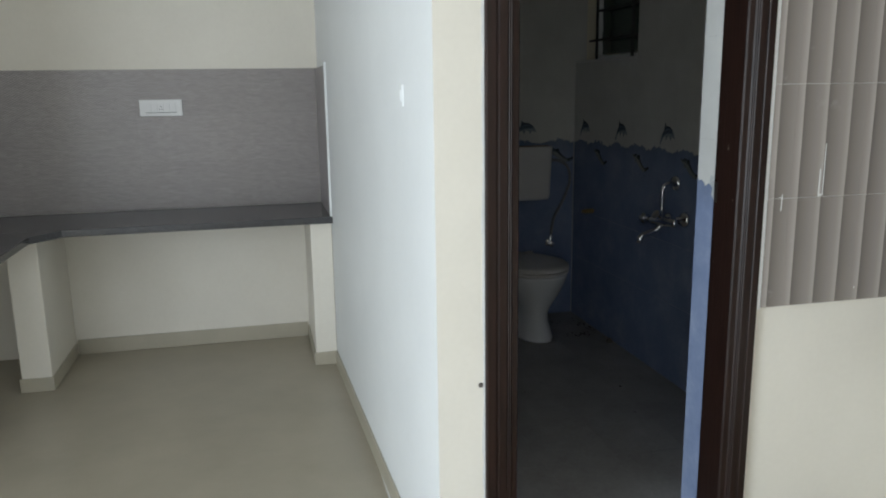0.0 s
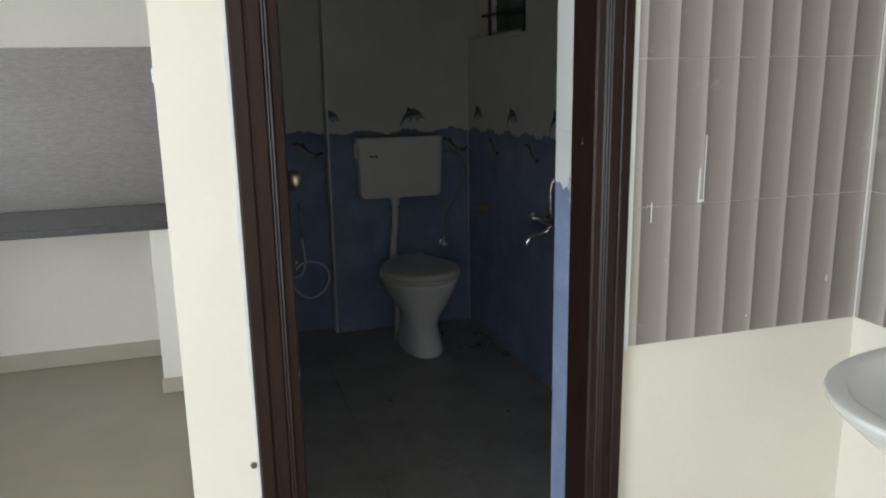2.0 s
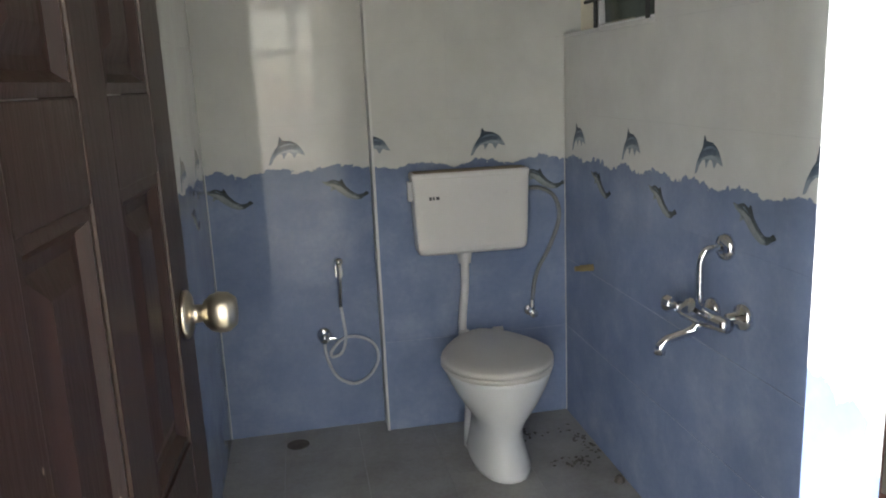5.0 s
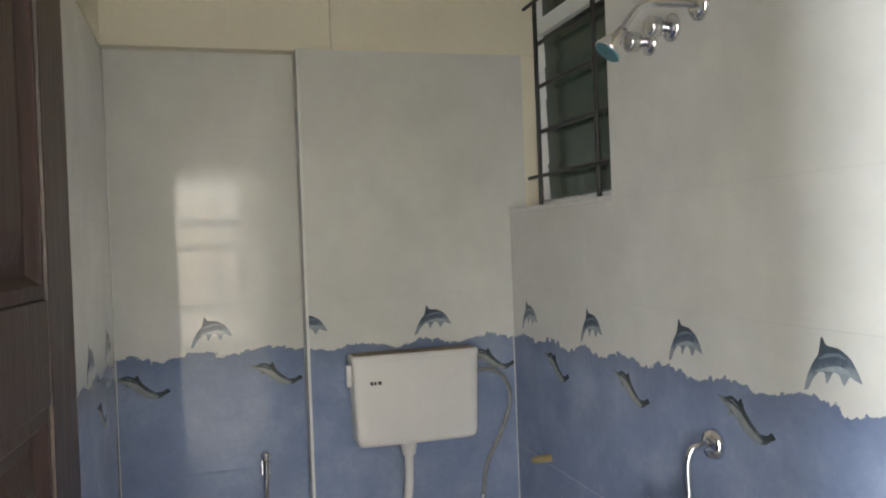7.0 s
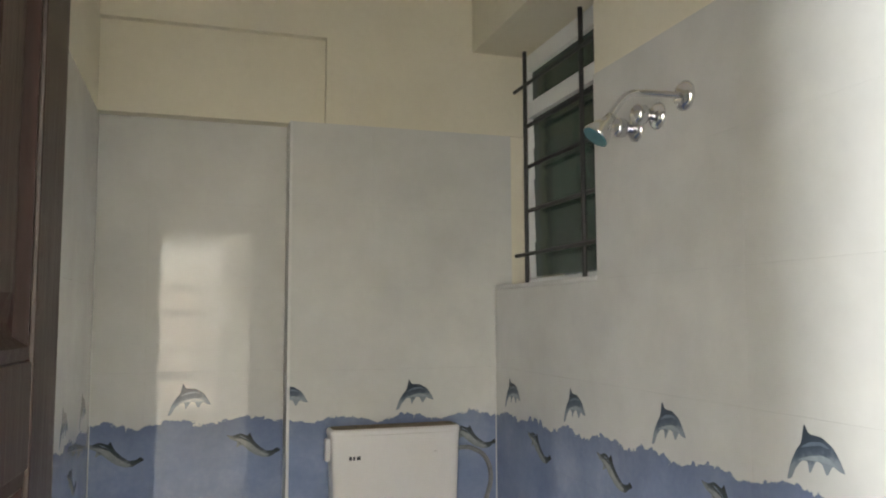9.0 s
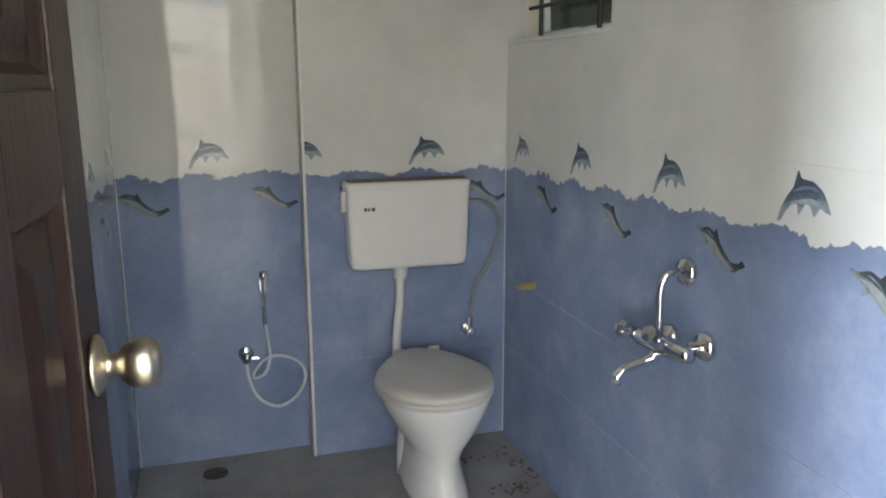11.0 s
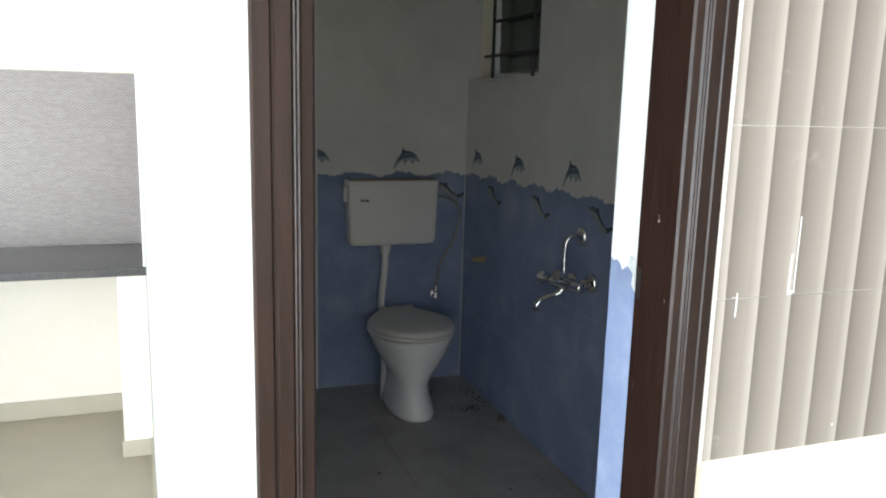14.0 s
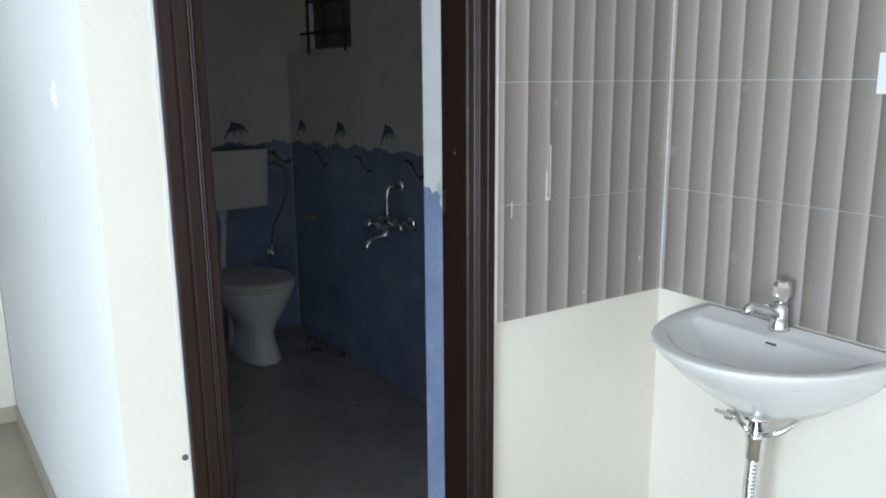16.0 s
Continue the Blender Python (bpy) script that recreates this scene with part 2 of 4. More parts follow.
def box(x0, x1, y0, y1, z0, z1, bm=None, bevel=0.0):
    own = bmesh.new()
    r = bmesh.ops.create_cube(own, size=1.0)
    bmesh.ops.scale(own, vec=(x1 - x0, y1 - y0, z1 - z0), verts=r["verts"])
    bmesh.ops.translate(own, vec=((x0 + x1) / 2, (y0 + y1) / 2, (z0 + z1) / 2), verts=r["verts"])
    if bevel:
        bmesh.ops.bevel(own, geom=list(own.edges), offset=bevel, segments=2, affect="EDGES", profile=0.6)
    if bm is None:
        return own
    me = bpy.data.meshes.new("tmp")
    own.to_mesh(me)
    own.free()
    bm.from_mesh(me)
    bpy.data.meshes.remove(me)
    return bm


def rings(loops, closed=True, cap=True, bm=None):
    """Skin over loops of points."""
    bm = bm or bmesh.new()
    made = [[bm.verts.new(p) for p in loop] for loop in loops]
    n = len(made[0])
    for a, b in zip(made, made[1:]):
        for i in range(n if closed else n - 1):
            j = (i + 1) % n
            bm.faces.new((a[i], a[j], b[j], b[i]))
    if cap:
        bm.faces.new(list(reversed(made[0])))
        bm.faces.new(made[-1])
    bmesh.ops.recalc_face_normals(bm, faces=bm.faces)
    return bm


def tube(points, radius, sides=10, bm=None, fine=1):
    """A round rod along a smooth path; radius may be a list."""
    pts = [Vector(p) for p in points]
    if fine > 1:
        out = []
        for i in range(len(pts) - 1):
            p0, p1, p2, p3 = pts[max(i - 1, 0)], pts[i], pts[i + 1], pts[min(i + 2, len(pts) - 1)]
            for k in range(fine):
                t = k / fine
                out.append(0.5 * (2 * p1 + (p2 - p0) * t + (2 * p0 - 5 * p1 + 4 * p2 - p3) * t * t + (3 * p1 - p0 - 3 * p2 + p3) * t ** 3))
        pts = out + [pts[-1]]
    radii = radius if isinstance(radius, (list, tuple)) else [radius] * len(pts)
    loops, up = [], None
    for i, p in enumerate(pts):
        d = (pts[min(i + 1, len(pts) - 1)] - pts[max(i - 1, 0)]).normalized()
        if up is None:
            up = d.orthogonal().normalized()
        up = (up - d * up.dot(d)).normalized()
        side = d.cross(up)
        loops.append([p + radii[i] * (math.cos(a) * up + math.sin(a) * side) for a in (2 * math.pi * k / sides for k in range(sides))])
    return rings(loops, bm=bm)


def lathe(profile, place, axis=(0, 0, 1), sides=20, bm=None):
    """Turn a profile of (radius, height) about an axis through place."""
    turn = Vector(axis).to_track_quat("Z", "Y")
    loops = [[Vector(place) + turn @ Vector((max(r, 0.0004) * math.cos(2 * math.pi * k / sides), max(r, 0.0004) * math.sin(2 * math.pi * k / sides), h)) for k in range(sides)] for r, h in profile]
    return rings(loops, bm=bm)


def prism(outline, z0, z1):
    return rings([[(x, y, z0) for x, y in outline], [(x, y, z1) for x, y in outline]])


def wall(name, mat, *boxes, label="", group=""):
    bm = bmesh.new()
    for b in boxes:
        box(*b, bm=bm)
    ob = part(name, bm, mat)
    return tagged(ob, label, "wall", group, "structure")


# ---- the plan ----
BACK, BACK_L, LEFT, STEP = 2.655, 2.755, -1.42, -0.775     # bathroom
FRAME_L, FRAME_R, JAMB_L, JAMB_R, REVEAL = -1.355, -0.560, -1.264, -0.642, -0.596
WALL_T, TILE_TOP, CEIL = 0.25, 2.17, 2.70
PIER, SIDE, KB, KL = -1.482, -1.552, 2.66, -3.55            # kitchen
EAST, WEST, SOUTH = 0.085, -4.4, -4.2                      # main room

# floors and ceilings
part_floor = part("floor_main", box(WEST - 0.2, EAST + 0.2, SOUTH - 0.2, 0.0, -0.15, 0.0), FLOOR_TILE)
tagged(part_floor, "beige polished vitrified tile floor of the main room", "floor", kind="structure")
tagged(part("floor_kitchen", box(WEST - 0.2, KL - 0.2, 0.0, 0.5, -0.15, -0.0005, bm=box(KL - 0.2, PIER, 0.0, KB + 0.2, -0.15, -0.0005)), FLOOR_TILE), "beige polished vitrified tile floor of the kitchen", "floor", kind="structure")
floor_bath = tagged(part("floor_bathroom", box(LEFT - 0.1, 0.12, 0.0, BACK_L + 0.15, -0.15, 0.004), GROUT), "dirty grey tiled bathroom floor with pale joints", "floor", kind="structure")
tagged(part("ceiling_main", box(WEST - 0.2, EAST + 0.2, SOUTH - 0.2, 0.0, 2.85, 3.0), CEILING_PAINT), "plain white painted ceiling", "ceiling", kind="structure")
tagged(part("ceiling_kitchen", box(WEST - 0.2, KL - 0.2, 0.0, 0.5, 2.85, 3.0, bm=box(KL - 0.2, SIDE - 0.002, 0.0, KB + 0.2, 2.85, 3.0)), CEILING_PAINT), "plain white painted kitchen ceiling", "ceiling", kind="structure")
tagged(part("ceiling_bathroom", box(LEFT - 0.1, 0.9, WALL_T, BACK_L + 0.15, CEIL, CEIL + 0.15), CEILING_PAINT), "dull white painted bathroom ceiling", "ceiling", kind="structure")

# wall with the bathroom door: pier, strip beside the washbasin, lintel
wall("wall_door", CREAM, (PIER, FRAME_L, 0.0, WALL_T - 0.01, 0, 2.85), (FRAME_R, EAST, 0.0, WALL_T - 0.01, 0, 2.85), (FRAME_L, FRAME_R, 0.0, WALL_T - 0.01, 2.11, 2.85), label="cream painted wall round the bathroom door")
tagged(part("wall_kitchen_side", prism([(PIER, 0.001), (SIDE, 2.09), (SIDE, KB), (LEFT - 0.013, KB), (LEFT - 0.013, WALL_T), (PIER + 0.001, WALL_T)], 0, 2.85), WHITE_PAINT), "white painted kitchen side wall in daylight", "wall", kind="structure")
wall("wall_kitchen_back", CREAM, (KL, SIDE, KB, KB + 0.2, 0, 2.85), label="cream painted kitchen back wall")
# Lengthened unseen to y 0.3, wall_north with it, to shade the kitchen's left side.
wall("wall_kitchen_left", CREAM, (KL - 0.2, KL, 0.3, KB + 0.2, 0, 2.85), label="cream painted kitchen wall beside the counter with an unseen shading extension")
wall("wall_north", CREAM, (WEST, KL - 0.2, 0.3, 0.5, 0, 2.85), label="cream painted wall")
wall("wall_east", CREAM, (EAST, EAST + 0.2, SOUTH, 0.0, 0, 2.85), label="cream painted wall behind the washbasin")
# The gap from x -4.15 to -2.65 is cut for the added fill lamp.
wall("wall_south", CREAM, (WEST, -4.15, SOUTH - 0.2, SOUTH, 0, 2.85), (-2.65, -1.6, SOUTH - 0.2, SOUTH, 0, 2.85), (-0.5, EAST, SOUTH - 0.2, SOUTH, 0, 2.85), (-4.15, -2.65, SOUTH - 0.2, SOUTH, 2.1, 2.85), (-1.6, -0.5, SOUTH - 0.2, SOUTH, 0, 0.3), (-1.6, -0.5, SOUTH - 0.2, SOUTH, 2.4, 2.85), label="cream painted wall with a window and an added lamp opening")
wall("wall_west", CREAM, (WEST - 0.2, WEST, SOUTH, -2.95, 0, 2.85), (WEST - 0.2, WEST, -1.25, 0.5, 0, 2.85), (WEST - 0.2, WEST, -2.95, -1.25, 2.15, 2.85), label="cream painted wall with a balcony opening")

# bathroom shell
wall("wall_bath_back", PLASTER, (STEP, 0.30, BACK + 0.012, BACK + 0.2, 0, TILE_TOP), (LEFT - 0.0105, STEP, BACK_L + 0.012, BACK_L + 0.15, 0, TILE_TOP),
     (LEFT, -0.652, BACK + 0.035, BACK + 0.25, TILE_TOP, 2.49), (-0.652, 0.30, BACK, BACK + 0.2, TILE_TOP, CEIL), (LEFT, -0.652, BACK, BACK + 0.2, 2.49, CEIL), label="cream plastered bathroom back wall with a shallow panel")
wall("wall_bath_right", PLASTER, (0.012, 0.24, WALL_T, BACK, 0, 1.57), (0.006, 0.24, WALL_T, 1.86, 1.57, 2.49), (-0.085, 0.24, WALL_T, BACK, 2.49, CEIL), label="bathroom side wall with window opening and ceiling beam")
wall("wall_bath_left", PLASTER, (LEFT - 0.10, LEFT - 0.0105, KB, BACK_L + 0.2, 0, CEIL), (LEFT - 0.0125, LEFT - 0.0108, WALL_T, KB, 0, CEIL), (LEFT - 0.0108, LEFT, WALL_T, BACK_L, TILE_TOP + 0.001, CEIL), label="plastered bathroom wall")
wall("wall_shaft", SHAFT, (0.9, 1.0, 0.5, 4.0, -0.5, 3.6), (0.24, 0.9, 3.6, 3.7, -0.5, 3.6), (0.24, 0.9, 0.4, 0.5, -0.5, 3.6), label="rough grey cement wall of the ventilation shaft")

# plaster skirting in kitchen and main room
for nm, b in (("baseboard_kitchen_back", (-2.945, -1.675, KB - 0.012, KB - 0.001, 0, 0.085)), ("baseboard_pier", (PIER - 0.008, FRAME_L, -0.010, -0.001, 0, 0.075)), ("baseboard_door_wall", (FRAME_R, EAST, -0.010, -0.001, 0, 0.075)), ("baseboard_east", (EAST - 0.010, EAST - 0.001, SOUTH, -0.010, 0, 0.075))):
    tagged(part(nm, box(*b, bevel=0.002), SKIRT), "beige tile skirting along the wall", "baseboard", kind="structure")

tagged(part("baseboard_side", prism([(PIER - 0.001, -0.001), (SIDE - 0.001, 2.09), (SIDE - 0.001, 2.115), (SIDE - 0.010, 2.115), (SIDE - 0.010, 2.09), (PIER - 0.010, -0.001)], 0, 0.075), SKIRT), "beige tile skirting along the white wall", "baseboard", kind="structure")

# ---- bathroom door frame and leaf ----
door = thing("door_1", "open dark varnished wooden bathroom door in its frame", "door", kind="structure")
# moulded jamb section: beaded casing on the room side, rebate for the leaf on the bathroom side
JAMB = [(0, -0.014), (0.004, -0.019), (0.026, -0.020), (0.029, -0.0165), (0.032, -0.0165), (0.035, -0.020), (0.055, -0.020), (0.058, -0.0165), (0.061, -0.0185), (0.064, -0.016), (0.067, -0.0175), (0.071, -0.013), (0.086, -0.011), (0.090, -0.006), (0.090, 0.086), (0.072, 0.090), (0.072, 0.128), (0.0, 0.128)]
part("jamb", prism([(FRAME_L + u, v) for u, v in JAMB], 0, 2.11), WOOD, door)
JR = (FRAME_R - JAMB_R) / 0.09
part("jamb", prism([(FRAME_R - u * JR, v) for u, v in JAMB], 0, 2.11), WOOD, door)
part("head", rings([[(x, v, 2.11 - u * 0.8) for u, v in JAMB] for x in (FRAME_L + 0.08, FRAME_R - 0.06)]), WOOD, door)
part("threshold", box(JAMB_L - 0.02, JAMB_R + 0.02, 0.0, 0.125, -0.02, 0.012, bevel=0.003), SKIRT, door, "worn beige stone threshold")
part("strike_plate", box(-0.6290, -0.6258, 0.094, 0.122, 1.105, 1.165, bevel=0.0008), BRASS, door, "small brass strike plate")
for zz in (0.35, 1.05, 1.78):
    part("hinge", lathe([(0.004, -0.04), (0.004, 0.04)], (JAMB_L + 0.012, 0.128, zz), sides=10), IRON, door, "small dark hinge")


def door_leaf(parent):
    """Panelled leaf in its own axes: x along the width from the hinge, y through the thickness."""
    W, H, T = 0.640, 2.06, 0.036
    stile, rails = 0.095, [(0.0, 0.20), (0.80, 0.95), (1.32, 1.42), (1.94, H)]
    leaf = new("leaf")
    leaf.parent = parent
    dx, dy = 0.038, 0.63
    leaf.matrix_basis = pose(-1.262, 0.135, 0.012, 0, 0, math.degrees(math.atan2(dy, dx)))
    for x0 in (0.0, W / 2 - 0.045, W - stile):
        wide = 0.09 if 0 < x0 < W - stile - 0.01 else stile
        part("stile", box(x0, x0 + wide, 0, T, 0, H, bevel=0.003), WOOD, leaf)
    for z0, z1 in rails:
        for xa, xb in ((stile, W / 2 - 0.045), (W / 2 + 0.045, W - stile)):
            part("rail", box(xa + 0.0005, xb - 0.0005, 0.0005, T - 0.0005, z0 + 0.001, z1 - 0.001, bevel=0.002), WOOD, leaf)
    for (a0, a1), (b0, b1) in zip(rails, rails[1:]):
        for xa, xb in ((stile, W / 2 - 0.045), (W / 2 + 0.045, W - stile)):
            loops = []
            for inset, y in ((0.0, T / 2), (0.0, 0.004), (0.012, 0.002), (0.022, 0.013), (0.034, 0.014), (0.060, 0.004), (0.061, 0.004)):
                loops.append([(xa + inset, y, a1 + inset), (xb - inset, y, a1 + inset), (xb - inset, y, b0 - inset), (xa + inset, y, b0 - inset)])
            part("raised_panel", rings(loops), WOOD, leaf)
    # knob on the side facing the doorway
    zk, xk = 1.118, W - 0.050
    knob = part("door_knob", lathe([(0.034, 0.0), (0.034, 0.004), (0.029, 0.008), (0.013, 0.011), (0.012, 0.024), (0.018, 0.028), (0.0255, 0.036), (0.0288, 0.047), (0.0272, 0.059), (0.020, 0.069), (0.0, 0.072)], (xk, -0.001, zk), (0, -1, 0), 24), BRASS, leaf, "round satin brass knob", smooth=True)
    part("lock_face", box(W - 0.0005, W + 0.0015, 0.008, 0.028, zk - 0.05, zk + 0.05), BRASS, leaf)
    return leaf


door_leaf(door)

# ---- window of the bathroom ----
win = thing("window_1", "small bathroom louvre window with black iron bars", "window", kind="structure")
WY0, WY1, WX = 1.862, BACK - 0.002, 0.15
for nm, b in (("sill", (0.0, 0.24, WY0, WY1 + 0.001, 1.571, 1.585)), ("frame_bottom", (WX - 0.02, WX + 0.03, WY0, WY1, 1.585, 1.612)), ("frame_side", (WX - 0.02, WX + 0.03, WY1 - 0.035, WY1, 1.612, 2.486)), ("frame_side", (WX - 0.02, WX + 0.03, WY0, WY0 + 0.03, 1.612, 2.486)),
              ("transom", (WX - 0.022, WX + 0.03, WY0 + 0.031, WY1 - 0.036, 2.235, 2.295)), ("frame_top", (WX - 0.02, WX + 0.03, WY0 + 0.031, WY1 - 0.036, 2.42, 2.486))):
    part(nm, box(*b, bevel=0.002), WHITE_PAINT if nm != "sill" else GROUT, win)
for k in range(5):
    z = 1.625 + k * 0.122
    pane = box(-0.003, 0.003, WY0 + 0.032, WY1 - 0.037, -0.066, 0.066)
    bmesh.ops.rotate(pane, cent=(0, 0, 0), matrix=Matrix.Rotation(radians(-2.5), 3, "Y"), verts=pane.verts)
    bmesh.ops.translate(pane, vec=(WX + 0.006, 0, z + 0.061), verts=pane.verts)
    part("louvre_pane", pane, GREEN_GLASS, win)
part("top_pane", box(WX, WX + 0.005, WY0 + 0.031, WY1 - 0.036, 2.295, 2.42), GREEN_GLASS, win)
for y in (2.59, 2.13):
    part("bar", tube([(0.105, y, 1.58), (0.105, y, 2.50)], 0.0085, 8), IRON, win)
for z in (1.87, 2.04, 2.20):
    part("cross_bar", tube([(0.117, 2.60, z), (0.117, 1.90, z)], 0.0080, 8), IRON, win)
for z in (1.70, 2.345):
    part("cross_bar", tube([(0.088, WY1 + 0.002, z), (0.088, WY0 - 0.002, z)], 0.007, 8), IRON, win)

# ---- things of the bathroom ----
def superellipse(cx, cy, a, b_front, b_back, n=28, power=2.2, taper=0.0):
    out = []
    for k in range(n):
        t = 2 * math.pi * k / n
        c, s = math.cos(t), math.sin(t)
        x = a * math.copysign(abs(c) ** (2 / power), c)
        y = (b_back if s > 0 else b_front) * math.copysign(abs(s) ** (2 / power), s)
        if s > 0 and taper:
            x *= 1 - taper * s
        out.append((cx + x, cy + y))
    return out


toilet = thing("toilet", "white ceramic floor-standing toilet with closed beige lid", "toilet")
TX = -0.395
levels = [(0.005, 2.335, 0.105, 0.220, 0.25), (0.03, 2.335, 0.107, 0.222, 0.25), (0.06, 2.335, 0.098, 0.205, 0.25), (0.12, 2.335, 0.084, 0.175, 0.25), (0.165, 2.33, 0.080, 0.165, 0.25), (0.21, 2.325, 0.098, 0.178, 0.25),
          (0.27, 2.32, 0.136, 0.205, 0.25), (0.32, 2.32, 0.163, 0.222, 0.25), (0.36, 2.32, 0.180, 0.236, 0.25), (0.385, 2.32, 0.188, 0.242, 0.25), (0.40, 2.32, 0.190, 0.243, 0.25)]
part("bowl", rings([[(x, y, z) for x, y in superellipse(TX, cy - 0.015, a * 1.03, bf, bb)] for z, cy, a, bf, bb in levels]), CERAMIC, toilet, smooth=True)
part("seat", rings([[(x, y, z) for x, y in superellipse(TX - 0.004, 2.305, a * 1.04, bf, 0.245, power=2.2, taper=0.33)] for z, a, bf in ((0.403, 0.186, 0.240), (0.404, 0.196, 0.250), (0.418, 0.198, 0.252), (0.421, 0.192, 0.246))]), SEAT, toilet, smooth=True)
part("lid", rings([[(x, y, z) for x, y in superellipse(TX - 0.004, 2.305, a * 1.04, bf, 0.255, power=2.2, taper=0.33)] for z, a, bf in ((0.423, 0.190, 0.243), (0.425, 0.198, 0.251), (0.438, 0.198, 0.251), (0.446, 0.188, 0.241), (0.449, 0.15, 0.20), (0.450, 0.05, 0.08))]), SEAT, toilet, "closed beige plastic lid", smooth=True)
for sx in (-0.07, 0.07):
    part("seat_hinge", tube([(TX + sx - 0.02, 2.548, 0.44), (TX + sx + 0.02, 2.548, 0.44)], 0.013, 10), SEAT, toilet)
part("outlet", tube([(TX - 0.03, 2.56, 0.20), (TX - 0.04, 2.51, 0.13), (TX - 0.055, 2.46, 0.08), (TX - 0.058, 2.44, 0.006)], [0.045, 0.045, 0.046, 0.05], 14), CERAMIC, toilet, smooth=True)

cistern = thing("flush_cistern", "ivory plastic flush cistern mounted on the tiled wall", "cistern")
CX0, CX1, CY0, CY1, CZ0, CZ1 = -0.645, -0.177, 2.545, BACK - 0.001, 0.762, 1.084
part("tank", rings([[(x, y, z) for x, y in superellipse((CX0 + CX1) / 2, (CY0 + CY1) / 2, a, b, b, 32, 9.0)] for z, a, b in ((CZ0, 0.196, 0.035), (CZ0 + 0.004, 0.208, 0.043), (CZ0 + 0.012, 0.216, 0.048), (CZ0 + 0.028, 0.221, 0.051), (CZ1 - 0.03, 0.231, 0.053), (CZ1 - 0.022, 0.231, 0.053))]), PLASTIC, cistern, smooth=False)
part("tank_lid", rings([[(x, y, z) for x, y in superellipse((CX0 + CX1) / 2, (CY0 + CY1) / 2, a, b, b, 32, 9.0)] for z, a, b in ((CZ1 - 0.021, 0.234, 0.0545), (CZ1 - 0.006, 0.234, 0.0545), (CZ1, 0.228, 0.049))]), PLASTIC, cistern, "dusty ivory lid")
dust = mottled("brown_dust", (0.20, 0.15, 0.10), (0.34, 0.28, 0.21), 0.95, scale=30)
part("dust", rings([[(x, y, z) for x, y in superellipse((CX0 + CX1) / 2, (CY0 + CY1) / 2, 0.222, b, b, 32, 9.0)] for z, b in ((CZ1 + 0.0002, 0.046), (CZ1 + 0.002, 0.043))]), dust, cistern, "brown dust lying on the lid")
for k, (dx, w) in enumerate(((0.0, 0.010), (0.014, 0.007), (0.027, 0.012))):
    part("mark", box(CX0 + 0.065 + dx, CX0 + 0.065 + dx + w, CY0 - 0.0015, CY0 + 0.004, 0.982, 0.994), DARK, cistern)
part("flush_button", lathe([(0.008, 0), (0.008, 0.004), (0.0, 0.005)], (CX1 - 0.095, CY0 + 0.001, 0.994), (0, -1, 0), 12), PLASTIC, cistern)
part("side_lever", box(CX0 - 0.014, CX0 + 0.003, 2.56, 2.585, 0.98, 1.055, bevel=0.003), PLASTIC, cistern)
part("elbow_nut", tube([(-0.440, 2.60, 0.715), (-0.440, 2.60, 0.767)], [0.024, 0.031], 16), PLASTIC, cistern)

pipe = part("flush_pipe", tube([(-0.440, 2.60, 0.735), (-0.443, 2.60, 0.62), (-0.455, 2.598, 0.52), (-0.460, 2.59, 0.43), (-0.435, 2.56, 0.36), (-0.42, 2.53, 0.34)], 0.0165, 14, fine=4), PLASTIC, smooth=True)
tagged(pipe, "ivory plastic flush pipe from cistern to toilet", "pipe")

hose = thing("inlet_hose", "grey flexible water hose hanging from the cistern", "hose")
part("tube", tube([(-0.187, 2.595, 0.996), (-0.125, 2.595, 0.994), (-0.065, 2.60, 0.955), (-0.042, 2.61, 0.87), (-0.080, 2.62, 0.75), (-0.135, 2.628, 0.64), (-0.157, 2.625, 0.525)], 0.0085, 10, fine=6), HOSE, hose, smooth=True)
part("nut", tube([(-0.157, 2.625, 0.530), (-0.158, 2.624, 0.500)], 0.012, 8), CHROME, hose)
valve = thing("angle_valve", "chrome angle valve on the blue tiled wall", "valve")
part("flange", lathe([(0.026, 0), (0.026, 0.003), (0.018, 0.009), (0.012, 0.010)], (-0.158, BACK, 0.476), (0, -1, 0), 18), CHROME, valve, smooth=True)
part("body", lathe([(0.011, 0), (0.011, 0.026), (0.017, 0.028), (0.019, 0.05), (0.012, 0.054), (0.0, 0.055)], (-0.158, BACK - 0.008, 0.476), (0, -1, 0), 14), CHROME, valve, smooth=True)
part("spout", tube([(-0.158, 2.624, 0.476), (-0.158, 2.624, 0.504)], 0.009, 10), CHROME, valve)

# hand spray left of the step
spray = thing("health_faucet", "chrome hand spray with coiled pale hose on its hook", "hand spray")
SPY = BACK_L - 0.005
part("hook", box(-0.952, -0.918, SPY - 0.022, SPY, 0.665, 0.715, bevel=0.004), CHROME, spray)
part("wand", tube([(-0.934, SPY - 0.030, 0.735), (-0.934, SPY - 0.031, 0.715), (-0.935, SPY - 0.030, 0.66), (-0.937, SPY - 0.028, 0.545)], [0.016, 0.012, 0.011, 0.009], 12), CHROME, spray, smooth=True)
part("spray_head", lathe([(0.010, 0), (0.016, 0.012), (0.017, 0.022), (0.0, 0.024)], (-0.934, SPY - 0.024, 0.732), (0, -1, 0.15), 14), CHROME, spray, smooth=True)
